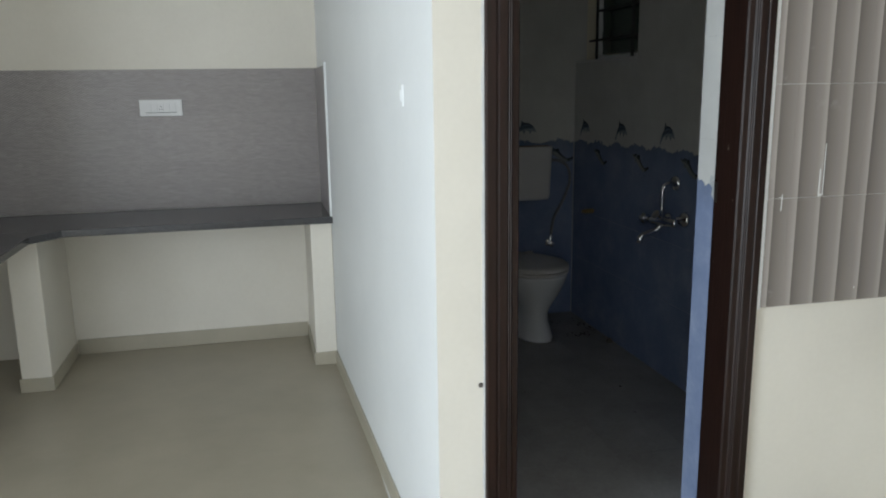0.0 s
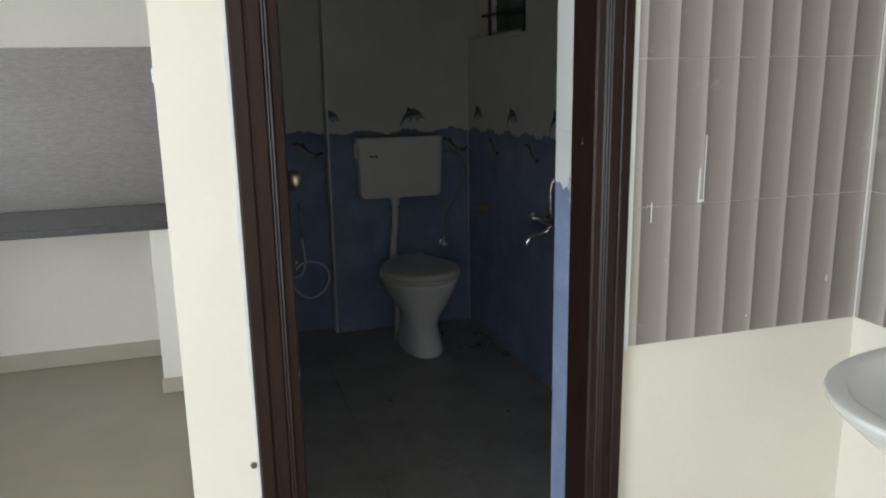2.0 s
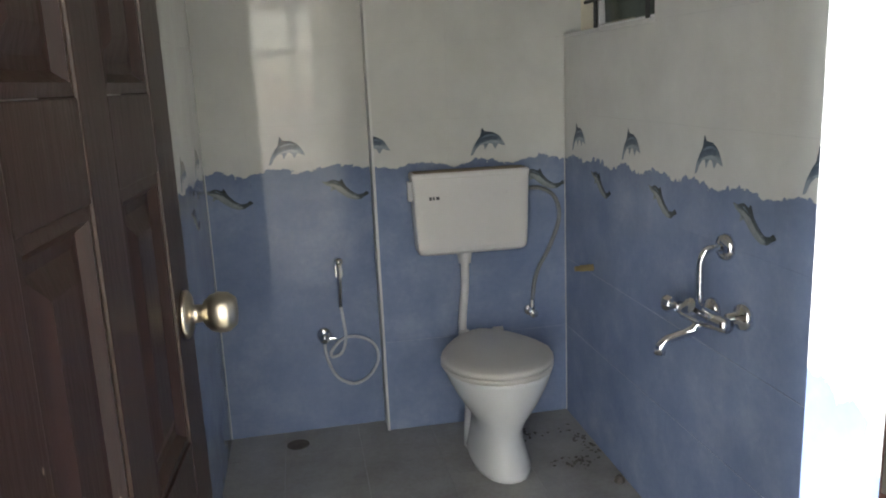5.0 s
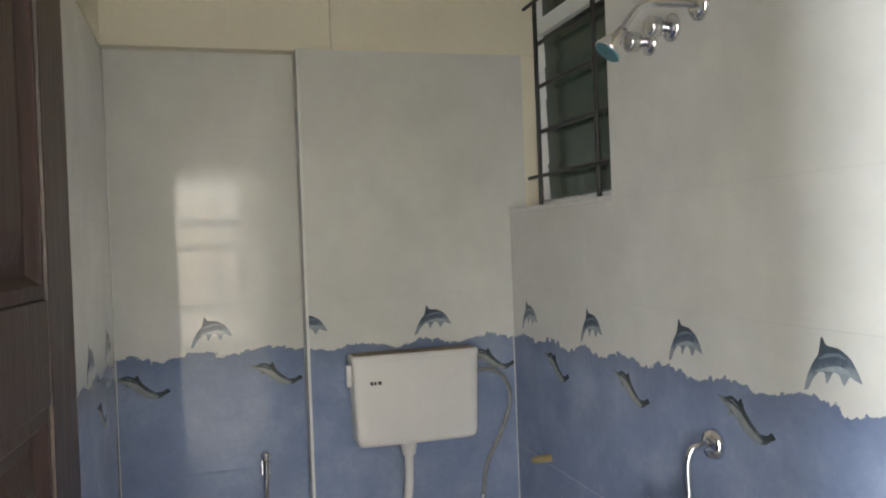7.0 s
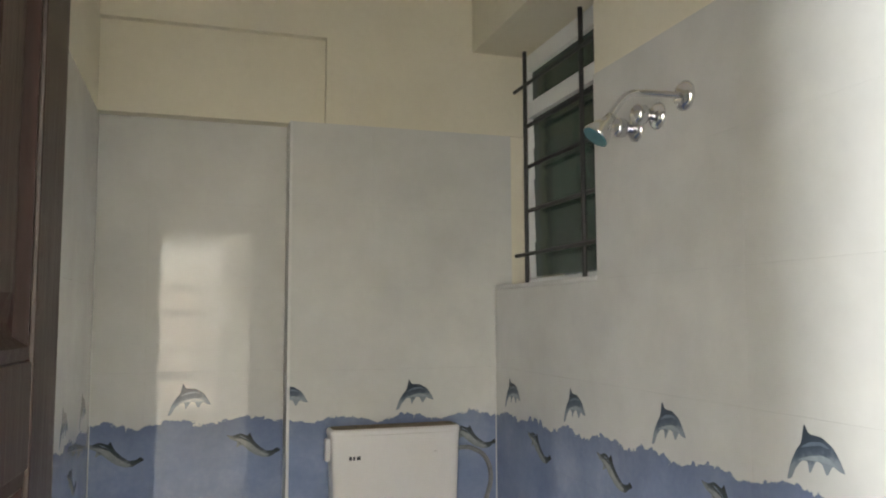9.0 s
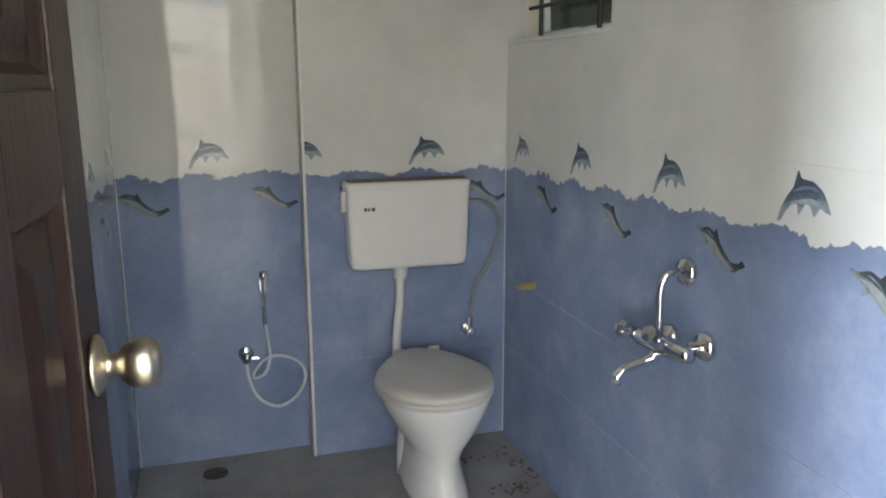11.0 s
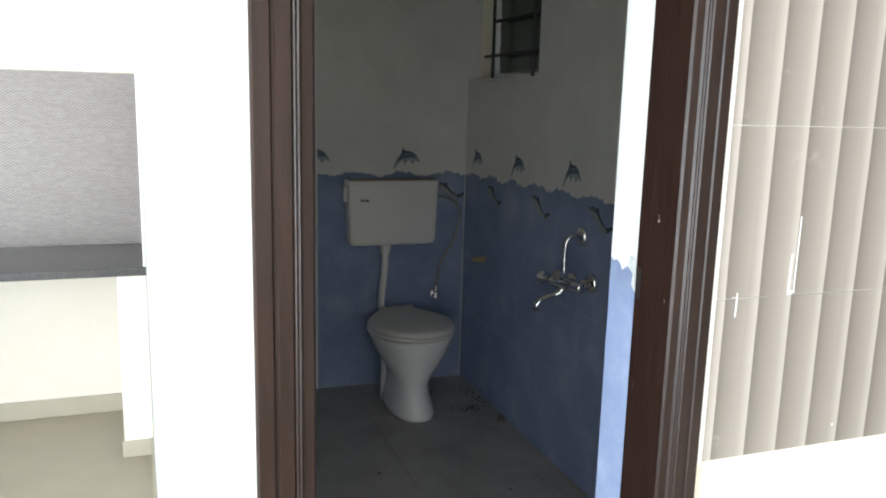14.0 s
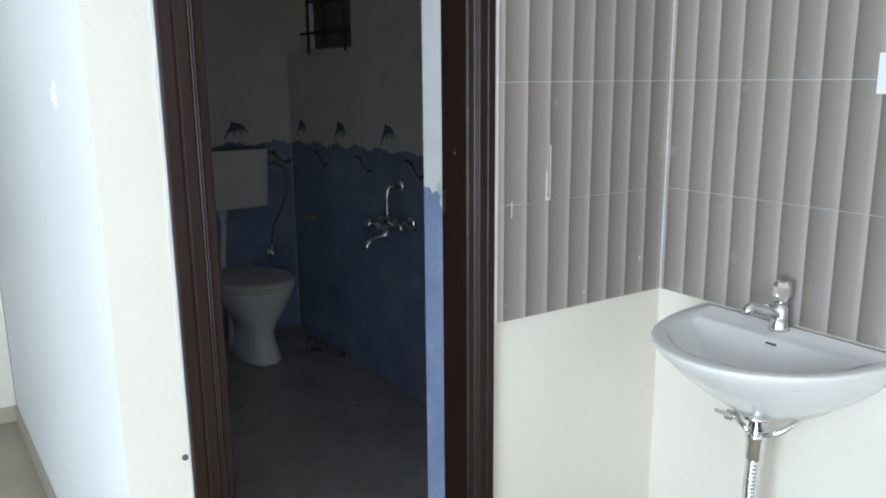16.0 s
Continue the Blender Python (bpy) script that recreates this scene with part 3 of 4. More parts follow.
loop = [(-0.937, SPY - 0.028, 0.548), (-0.928, SPY - 0.028, 0.47), (-0.925, SPY - 0.028, 0.41), (-0.945, SPY - 0.030, 0.35), (-0.985, SPY - 0.030, 0.335), (-0.985, SPY - 0.028, 0.36), (-0.94, SPY - 0.024, 0.405), (-0.88, SPY - 0.022, 0.41), (-0.815, SPY - 0.02, 0.375), (-0.795, SPY - 0.02, 0.31), (-0.83, SPY - 0.02, 0.24), (-0.90, SPY - 0.02, 0.205), (-0.97, SPY - 0.025, 0.245), (-1.005, SPY - 0.04, 0.33), (-1.012, SPY - 0.045, 0.40)]
part("hose", tube(loop, 0.0062, 8, fine=6), CLEAR_HOSE, spray, "thin pale plastic hose", smooth=True)
cock = thing("stop_cock", "small chrome stop cock on blue tile", "valve")
part("flange", lathe([(0.030, 0), (0.030, 0.004), (0.018, 0.012)], (-1.012, SPY, 0.425), (0, -1, 0), 18), CHROME, cock, smooth=True)
part("body", lathe([(0.012, 0), (0.012, 0.03), (0.018, 0.033), (0.020, 0.058), (0.0, 0.062)], (-1.012, SPY - 0.01, 0.425), (0, -1, 0), 14), CHROME, cock, smooth=True)
part("lever", box(-1.01, -0.965, SPY - 0.062, SPY - 0.052, 0.416, 0.427, bevel=0.003), CHROME, cock)

# wall mixer on the side wall
mixer = thing("wall_mixer", "chrome wall mixer tap with bent riser and long spout", "tap")
for y, z in ((1.325, 0.826), (1.475, 0.80)):
    part("flange", lathe([(0.036, 0), (0.036, 0.006), (0.030, 0.018), (0.015, 0.024), (0.013, 0.05)], (0.0, y, z), (-1, 0, 0), 20), CHROME, mixer, smooth=True)
part("body", tube([(-0.062, 1.30, 0.815), (-0.064, 1.35, 0.812), (-0.066, 1.40, 0.808), (-0.066, 1.50, 0.80), (-0.064, 1.54, 0.797)], [0.018, 0.022, 0.026, 0.024, 0.017], 14), CHROME, mixer, smooth=True)
for y0, s in ((1.545, 1), (1.405, -1)):
    if s > 0:
        part("handle", lathe([(0.012, 0), (0.012, 0.014), (0.024, 0.020), (0.027, 0.040), (0.022, 0.052), (0.0, 0.054)], (-0.064, y0, 0.797), (-0.25, s, 0), 10), CHROME, mixer)
    else:
        part("diverter_knob", lathe([(0.014, 0), (0.014, 0.016), (0.021, 0.020), (0.021, 0.036), (0.0, 0.040)], (-0.085, y0, 0.83), (-0.9, -0.3, 0.5), 10), CHROME, mixer)
part("spout", tube([(-0.066, 1.425, 0.795), (-0.078, 1.430, 0.768), (-0.10, 1.436, 0.757), (-0.148, 1.442, 0.742), (-0.166, 1.444, 0.726), (-0.168, 1.444, 0.706)], [0.014, 0.015, 0.014, 0.014, 0.015, 0.015], 12), CHROME, mixer, smooth=True)
part("riser", tube([(-0.066, 1.425, 0.815), (-0.068, 1.427, 0.90), (-0.066, 1.427, 0.955), (-0.048, 1.423, 0.982), (0.0, 1.417, 0.985)], 0.010, 12, fine=4), CHROME, mixer, smooth=True)
part("riser_flange", lathe([(0.036, 0), (0.036, 0.005), (0.030, 0.018), (0.014, 0.022)], (0.0, 1.417, 0.985), (-1, 0, 0), 20), CHROME, mixer, smooth=True)
stub = thing("pipe_stub", "capped yellow plastic pipe stub in the tile", "pipe")
part("stub", lathe([(0.013, 0), (0.013, 0.05), (0.010, 0.052), (0.010, 0.07), (0.0, 0.072)], (0.0, 2.35, 0.715), (-1, 0, 0), 12), YELLOW, stub)

# shower
shower = thing("overhead_shower", "chrome shower head with teal face on a bent arm", "shower")
part("flange", lathe([(0.036, 0), (0.036, 0.006), (0.026, 0.016), (0.013, 0.018)], (0.0, 1.415, 1.985), (-1, 0, 0), 20), CHROME, shower, smooth=True)
part("arm", tube([(0.0, 1.415, 1.985), (-0.08, 1.45, 1.995), (-0.125, 1.46, 1.99), (-0.155, 1.465, 1.96), (-0.175, 1.47, 1.925)], 0.0085, 12, fine=4), CHROME, shower, smooth=True)
part("head", lathe([(0.012, -0.01), (0.014, 0.01), (0.024, 0.026), (0.034, 0.05), (0.034, 0.056)], (-0.172, 1.47, 1.93), (-0.62, 0.1, -0.78), 20), CHROME, shower, smooth=True)
part("spray_face", lathe([(0.032, 0), (0.031, 0.003), (0.0, 0.004)], (-0.2067, 1.4756, 1.8863), (-0.62, 0.1, -0.78), 20), TEAL, shower, "teal rubber spray face")
for y, z in ((1.53, 1.965), (1.63, 1.955)):
    cockv = thing("shower_valve", "round chrome shower valve on white tile", "valve", "shower valves")
    part("flange", lathe([(0.034, 0), (0.034, 0.005), (0.022, 0.015)], (0.0, y, z), (-1, 0, 0), 18), CHROME, cockv, smooth=True)
    part("knob", lathe([(0.012, 0), (0.012, 0.02), (0.024, 0.026), (0.026, 0.05), (0.018, 0.058), (0.0, 0.06)], (-0.012, y, z), (-1, 0, 0), 14), CHROME, cockv, smooth=True)

# loose grit in the corner of the floor
rng = random.Random(4)
grit = bmesh.new()
for cx, cy, n, sx, sy in ((-0.05, 2.36, 40, 0.05, 0.14), (-0.12, 2.20, 36, 0.09, 0.05), (-0.22, 2.46, 20, 0.06, 0.05), (-0.5, 1.4, 6, 0.3, 0.4)):
    for _ in range(n):
        x, y, r = min(rng.gauss(cx, sx * 0.5), -0.012), min(rng.gauss(cy, sy * 0.5), 2.62), rng.uniform(0.002, 0.006)
        m = Matrix.Translation((x, y, 0.0135)) @ Matrix.Rotation(rng.uniform(0, 6), 4, "Z") @ Matrix.Diagonal((r * 1.7, r, r * 0.6, 1))
        bmesh.ops.create_icosphere(grit, subdivisions=1, radius=1.0, matrix=m)
tagged(part("floor_grit", grit, DIRT), "dark grit and crumbs of mortar on the floor", "dirt", kind="stuff")
tagged(part("mortar_lump", lathe([(0.02, 0), (0.018, 0.012), (0.010, 0.022), (0.0, 0.025)], (-0.03, 2.02, 0.0125), sides=7), DIRT), "small pale lump of mortar on the floor", "rubble")
drain = thing("floor_drain", "round grey floor drain grate", "drain")
part("grate", lathe([(0.045, 0), (0.045, 0.002), (0.04, 0.003), (0.0, 0.003)], (-1.15, 2.62, 0.0125), sides=24), DIRT, drain)

# ---- kitchen ----
counter = thing("countertop", "black granite L-shaped kitchen countertop", "countertop")
part("slab", box(KL + 0.001, SIDE + 0.004, 2.085, KB - 0.012, 0.766, 0.800, bevel=0.005), GRANITE, counter)
part("slab", box(KL + 0.001, -2.94, 1.22, 2.084, 0.766, 0.800, bevel=0.005), GRANITE, counter)
part("slab_corner", prism([(-2.9405, 2.083), (-2.83, 2.083), (-2.9405, 1.94)], 0.7665, 0.7995), GRANITE, counter)
for nm, b in (("counter_support", (-1.665, SIDE - 0.002, 2.125, KB - 0.001, 0.0, 0.765)), ("counter_support", (-3.095, -2.955, 2.115, KB - 0.001, 0.0, 0.765))):
    sup = thing(nm, "cream plastered masonry pier under the countertop", "pier", "counter supports")
    part("masonry", box(*b, bevel=0.006), CREAM, sup)
    part("skirting", box(b[0] - 0.008, b[1] + (0.008 if b[1] < -2 else 0), b[2] - 0.008, b[2] - 0.0005, 0.0, 0.07, bevel=0.002), SKIRT, sup)
    part("skirting", box(b[0] - 0.008, b[0] - 0.0005, b[2], b[3] - 0.02, 0.0, 0.07, bevel=0.002), SKIRT, sup)
    if b[1] < -2:
        part("skirting", box(b[1] + 0.0005, b[1] + 0.008, b[2], b[3] - 0.02, 0.0, 0.07, bevel=0.002), SKIRT, sup)


def switch_board(name, label, m, wide, high, modules, dots=True, paint=None):
    board = thing(name, label, "switch board")
    board.matrix_basis = m
    part("plate", box(-wide / 2, wide / 2, -0.012, 0, -high / 2, high / 2, bevel=0.004), paint or SWITCH, board)
    w = wide * 0.72 / modules
    for k in range(modules):
        x = -wide * 0.36 + w * (k + 0.5)
        rocker = part("rocker", box(x - w * 0.44, x + w * 0.44, -0.0155, -0.0122, -high * 0.24, high * 0.24, bevel=0.0015), paint or SWITCH, board)
        if dots and k == modules // 2:
            for dx, dz in ((0, 0.008), (-0.006, -0.008), (0.006, -0.008)):
                part("socket_hole", lathe([(0.003, 0), (0.003, 0.0008)], (x + dx, -0.0155, dz), (0, -1, 0), 8), DARK, rocker)
    if dots:
        # Dark strip colours in the shade of a gap below the rockers.
        part("painted_gap_shade", box(-wide * 0.37, wide * 0.37, -0.0126, -0.0119, -high * 0.30, -high * 0.27), DARK, board)
    return board


switch_board("socket_board", "white modular socket board on grey kitchen tiles", pose(-2.398, KB - 0.012, 1.352), 0.219, 0.088, 5)
switch_board("switch_plate", "small white switch plate on the white wall", pose(PIER - 0.004, 0.355, 1.42, 0, 0, -90 - 1.9), 0.040, 0.062, 1, False, WHITE_PAINT)
switch_board("switch_plate", "white switch plate on fluted grey tiles", pose(EAST - 0.010, -0.672, 1.450, 0, 0, -90), 0.125, 0.092, 2, False)

# screw hole with plug in the pier
plug = thing("wall_plug", "small brown plug in a chipped hole", "plug")
part("plug", lathe([(0.007, 0), (0.006, 0.004), (0.0, 0.005)], (-1.366, 0.0, 0.668), (0, -1, 0), 8), DIRT, plug)

# white paint runs on the fluted tiles and chipped filler beside the frame
for x, z0, z1, w in ((-0.374, 1.135, 1.275, 0.0030), (-0.386, 1.130, 1.205, 0.0045), (-0.380, 1.128, 1.136, 0.016), (-0.502, 1.092, 1.138, 0.0032), (-0.508, 1.128, 1.131, 0.014), (-0.02, 0.916, 0.931, 0.004), (-0.24, 0.851, 0.858, 0.004)):
    tagged(part("paint_run", rings([[(x - w / 2, -0.0092, z0), (x + w / 2, -0.0092, z0 + 0.002), (x + w * 0.7, -0.0092, z1), (x - w * 0.2, -0.0092, z1)], [(x - w / 3, -0.0105, z0 + 0.001), (x + w / 3, -0.0105, z0 + 0.003), (x + w * 0.5, -0.0105, z1 - 0.001), (x, -0.0105, z1 - 0.001)]]), GROUT), "dried run of white paint on the fluted tiles", "paint run", "paint runs")
crng = random.Random(11)
for name, x, s in (("trim_filler_left", FRAME_L, -1), ("trim_filler_right", FRAME_R, 1)):
    edge = [(x + s * crng.uniform(0.003, 0.008), z * 0.03) for z in range(int((2.1 if s < 0 else 0.82) / 0.03))]
    loops = [[(x - s * 0.001, -0.0005, z), (x - s * 0.001, -0.0035, z), (xx, -0.0030, z), (xx, -0.0005, z)] for xx, z in edge]
    tagged(part(name, rings(loops), GROUT), "ragged white filler along the door frame", "trim", kind="structure")

# ---- washbasin ----
basin = thing("washbasin", "white ceramic wall-hung washbasin with round front", "washbasin")
BY, BZ = -0.468, 0.812


def basin_loop(a, b, z, off=0.0, n=40):
    """Half-round outline: flat at the wall, round to the front."""
    out = []
    for k in range(n):
        t = math.pi * k / (n - 1)
        out.append((EAST - 0.014 - off - b * math.sin(t) ** 0.85, BY + a * math.cos(t), z))
    return out


def basin_mesh():
    loops = [basin_loop(0.05, 0.10, BZ - 0.205, 0.05), basin_loop(0.12, 0.19, BZ - 0.185, 0.01), basin_loop(0.19, 0.285, BZ - 0.13), basin_loop(0.245, 0.355, BZ - 0.075), basin_loop(0.272, 0.400, BZ - 0.035), basin_loop(0.284, 0.420, BZ - 0.012),
             basin_loop(0.285, 0.423, BZ - 0.003), basin_loop(0.281, 0.417, BZ), basin_loop(0.258, 0.380, BZ - 0.002, 0.002)]
    # inner bowl, set off the wall to leave a tap ledge
    for a, b, z, off in ((0.234, 0.275, BZ - 0.004, 0.095), (0.226, 0.265, BZ - 0.016, 0.100), (0.200, 0.225, BZ - 0.065, 0.108), (0.150, 0.150, BZ - 0.115, 0.122), (0.085, 0.085, BZ - 0.138, 0.145), (0.022, 0.022, BZ - 0.143, 0.175)):
        loops.append(basin_loop(a, b, z, off))
    return rings(loops)


part("bowl", basin_mesh(), CERAMIC, basin, smooth=True)
part("maker_mark", box(-0.034, -0.030, BY - 0.012, BY + 0.016, BZ - 0.025, BZ - 0.021), DARK, basin)
part("plug_ring", lathe([(0.024, 0), (0.022, 0.004), (0.012, 0.004), (0.010, -0.004)], (-0.117, BY, BZ - 0.142), sides=20), CHROME, basin, smooth=True)
part("waste", lathe([(0.045, 0), (0.045, -0.008), (0.020, -0.014), (0.020, -0.055), (0.017, -0.056)], (-0.065, BY, BZ - 0.200), sides=18), CHROME, basin, smooth=True)
for s in (1, -1):
    part("bracket", tube([(EAST - 0.002, BY + s * 0.085, BZ - 0.17), (-0.02, BY + s * 0.085, BZ - 0.200), (-0.065, BY + s * 0.060, BZ - 0.232), (-0.075, BY + s * 0.018, BZ - 0.250)], 0.008, 8, fine=3), CHROME, basin, smooth=True)
part("bolt", lathe([(0.014, 0), (0.014, 0.02), (0.005, 0.021), (0.005, 0.05)], (-0.075, BY + 0.062, BZ - 0.230), (-0.3, 1, 0.1), 10), CHROME, basin)
trap = thing("waste_hose", "corrugated chrome waste hose below the washbasin", "hose")
part("nut", lathe([(0.028, 0), (0.028, -0.012), (0.024, -0.018), (0.023, -0.07), (0.018, -0.075)], (-0.065, BY, BZ - 0.252), sides=16), CHROME, trap, smooth=True)
coil = []
for k in range(141):
    t = k / 140
    coil.append((-0.065 + 0.10 * t * t, BY + 0.012 * math.sin(3 * t), BZ - 0.32 - 0.40 * t))
part("corrugated_tube", tube(coil, [0.017 + 0.003 * math.sin(k * 1.57) for k in range(141)], 12), CHROME, trap, smooth=True)
part("floor_rose", lathe([(0.04, 0), (0.035, 0.012), (0.02, 0.02)], (0.035, BY, 0.0), sides=16), CHROME, trap)
part("tail", tube([coil[-1], (0.035, BY, 0.05), (0.035, BY, 0.004)], 0.016, 12), CHROME, trap)
btap = thing("basin_tap", "chrome pillar tap with clear knob on the washbasin", "tap")
TXB = 0.025
TBY = BY + 0.022
part("body", lathe([(0.026, 0), (0.024, 0.008), (0.020, 0.03), (0.021, 0.055), (0.016, 0.065), (0.010, 0.072)], (TXB, TBY, BZ - 0.001), sides=18), CHROME, btap, smooth=True)
part("spout", tube([(TXB, TBY, BZ + 0.035), (TXB - 0.05, TBY + 0.004, BZ + 0.062), (TXB - 0.10, TBY + 0.008, BZ + 0.078), (TXB - 0.118, TBY + 0.01, BZ + 0.070), (TXB - 0.122, TBY + 0.01, BZ + 0.056)], [0.015, 0.013, 0.012, 0.013, 0.013], 12), CHROME, btap, smooth=True)
part("knob", lathe([(0.010, 0), (0.019, 0.006), (0.024, 0.020), (0.024, 0.045), (0.017, 0.056), (0.0, 0.060)], (TXB + 0.004, TBY, BZ + 0.070), sides=10), CHROME, btap)

# ---- windows behind the walker ----
# Unseen window, enlarged and thickly barred to pattern its reflection in the bathroom tiles.
w2 = thing("window_2", "tall white framed window with thick glazing bars", "window", kind="structure")
for x in (-1.56, -1.30, -0.80, -0.54):
    part("upright", box(x - 0.038, x + 0.038, SOUTH - 0.035, SOUTH - 0.001, 0.301, 2.399, bevel=0.003), WHITE_PAINT, w2)
for k, z in enumerate((0.35, 0.78, 1.06, 1.52, 1.80, 2.35)):
    for x0, x1 in ((-1.5215, -1.3385), (-1.2615, -0.8385), (-0.7615, -0.5785)):
        part("crossbar", box(x0, x1, SOUTH - 0.034, SOUTH - 0.002, z - 0.045, z + 0.045, bevel=0.003), WHITE_PAINT, w2)

# ---- pieces of walls and floors ----
GAP = 0.0001


def tile_mesh(name, w, h, t, mat, bev=0.0001):
    """A flat tile in its own axes: x across, z up, face towards -y at y = -t."""
    loops = []
    for inset, y in ((0.0, 0.0), (0.0, -t + bev), (bev, -t), (bev + 0.0005, -t)):
        loops.append([(inset, y, inset), (w - inset, y, inset), (w - inset, y, h - inset), (inset, y, h - inset)])
    bm = rings(loops)
    me = bpy.data.meshes.new(name)
    bm.to_mesh(me)
    bm.free()
    me.materials.append(mat)
    return me


TILES = {}


def lay(parent, name, mat, m, spans, courses, t=0.010, gap=GAP):
    """Lay tiles over spans (x0, x1) and courses (z0, z1) of the plane m (x along, z up, face to -y)."""
    for x0, x1 in spans:
        for z0, z1 in courses:
            key = (name, mat.name, round(x1 - x0, 4), round(z1 - z0, 4), t)
            if key not in TILES:
                TILES[key] = tile_mesh(name, x1 - x0 - 2 * GAP, z1 - z0 - 2 * gap, t, mat)
            ob = new(name, TILES[key])
            ob.parent = parent
            ob.matrix_basis = m @ Matrix.Translation((x0 + GAP, 0, z0 + gap))


def cuts(a, b, step, first):
    """Edges from a to b at steps through first, ends trimmed."""
    k = math.ceil((a - first) / step)
    edges = [a]
    while first + k * step < b - 1e-6:
        if first + k * step > a + 0.02:
            edges.append(first + k * step)
        k += 1
    if b - edges[-1] < 0.02 and len(edges) > 1:
        edges.pop()
    return list(zip(edges, edges[1:] + [b]))


SKEW = 1.0      # degrees by which the left bay of the back wall is out of true
COURSES = cuts(0.004, TILE_TOP, 0.295, 0.10)
LOW = [(a, min(b, 1.57)) for a, b in COURSES if a < 1.56]
HIGH = [(max(a, 1.57), b) for a, b in COURSES if b > 1.58]
obs = bpy.data.objects
lay(obs["wall_bath_back"], "tile", BATH_TILE, pose(0, BACK + 0.011, 0), [(STEP, -0.475), (-0.475, 0.0)], COURSES)
lay(obs["wall_bath_back"], "tile", BATH_TILE, pose(0, BACK + 0.011, 0), [(0.0, 0.07)], HIGH)
lay(obs["wall_bath_back"], "tile", BATH_TILE, pose(STEP, BACK_L + 0.011, 0, 0, 0, SKEW), [(LEFT - STEP, -1.25 - STEP), (-1.25 - STEP, 0.0)], COURSES)
# side walls: own x axis runs along y
lay(obs["wall_bath_right"], "tile", BATH_TILE, pose(0.011, 0, 0, 0, 0, -90), [(-BACK, -2.18), (-2.18, -1.86)], LOW)
lay(obs["wall_bath_right"], "tile", BATH_TILE, pose(0.011, 0, 0, 0, 0, -90), cuts(-1.86, -WALL_T, 0.475, -BACK), COURSES)
lay(obs["wall_bath_left"], "tile", BATH_TILE, pose(LEFT - 0.0105, 0, 0, 0, 0, 90), cuts(WALL_T, BACK_L, 0.475, WALL_T), COURSES)
# tiled reveal behind the frame and the inner face of the door wall
lay(obs["wall_door"], "tile", BATH_TILE, pose(REVEAL, 0, 0, 0, 0, -90), [(-WALL_T, -0.129)], [(a, min(b, 2.10)) for a, b in COURSES])
lay(obs["wall_door"], "tile", BATH_TILE, pose(0, WALL_T - 0.009, 0, 0, 0, 180), [(0.0, 0.475), (0.475, -REVEAL)], COURSES)
tagged(part("reveal_backing", box(REVEAL, FRAME_R, 0.129, WALL_T - 0.002, 0, 2.1), GROUT), "mortar bed of the door reveal", "wall", kind="structure")
smear = [(0.131, 1.105), (0.150, 1.098), (0.172, 1.118), (0.168, 1.140), (0.188, 1.152), (0.180, 1.176), (0.160, 1.170), (0.156, 1.205), (0.142, 1.236), (0.136, 1.262), (0.131, 1.250)]
tagged(part("trim_mortar", rings([[(REVEAL - 0.0100, y, z) for y, z in smear], [(REVEAL - 0.0125, 0.131 + (y - 0.131) * 0.9, 1.17 + (z - 1.17) * 0.94) for y, z in smear]]), DIRTY_MORTAR), "smear of grey mortar on the door reveal", "trim", kind="structure")
# pale edge of the raised tiling at the step
tagged(part("trim", box(STEP - 0.006, STEP + 0.004, BACK - 0.004, BACK_L - 0.001, 0.005, TILE_TOP), GROUT), "pale cut edge of the tiling at the wall step", "trim", kind="structure")

# printed leaping shapes on the sea tiles, one above and one below the waterline in each tile
LEAP = [(-0.060, -0.054), (-0.051, -0.022), (-0.038, 0.004), (-0.026, 0.020), (-0.019, 0.057), (-0.010, 0.039), (0.016, 0.037), (0.038, 0.022), (0.050, 0.002), (0.060, -0.020), (0.048, -0.017), (0.036, -0.010), (0.024, -0.032), (0.015, -0.010), (0.003, -0.008), (-0.011, -0.035), (-0.014, -0.011), (-0.027, -0.013), (-0.040, -0.028), (-0.050, -0.050)]
LEAP_BELLY = [(-0.034, -0.012), (-0.012, -0.002), (0.016, 0.005), (0.034, 0.000), (0.050, -0.014), (0.036, -0.0085), (0.014, -0.008), (-0.010, -0.009), (-0.026, -0.0125)]
LEAP_SHEEN = [(-0.030, 0.010), (-0.008, 0.025), (0.016, 0.028), (0.034, 0.018), (0.014, 0.022), (-0.008, 0.017)]
DIVE = [(-0.085, 0.042), (-0.064, 0.038), (-0.040, 0.046), (-0.018, 0.036), (-0.010, 0.047), (0.002, 0.018), (0.022, -0.004), (0.044, -0.020), (0.066, -0.018), (0.078, -0.008), (0.090, -0.020), (0.072, -0.029), (0.058, -0.040), (0.034, -0.042), (0.008, -0.032), (-0.016, -0.014), (-0.036, 0.006), (-0.054, -0.004), (-0.050, 0.016), (-0.072, 0.026)]
DIVE_BELLY = [(-0.062, 0.028), (-0.040, 0.014), (-0.014, -0.006), (0.010, -0.025), (0.036, -0.036), (0.054, -0.034), (0.034, -0.026), (0.012, -0.010), (-0.012, 0.014), (-0.036, 0.026)]
DIVE_SHEEN = [(-0.046, 0.038), (-0.020, 0.024), (-0.004, 0.006), (-0.016, 0.022), (-0.034, 0.036)]


def rounded(pts):
    """Cut the corners of an outline once."""
    out = []
    for (ax, az), (bx, bz) in zip(pts, pts[1:] + pts[:1]):
        out += [(ax * 0.86 + bx * 0.14, az * 0.86 + bz * 0.14), (ax * 0.14 + bx * 0.86, az * 0.14 + bz * 0.86)]
    return out


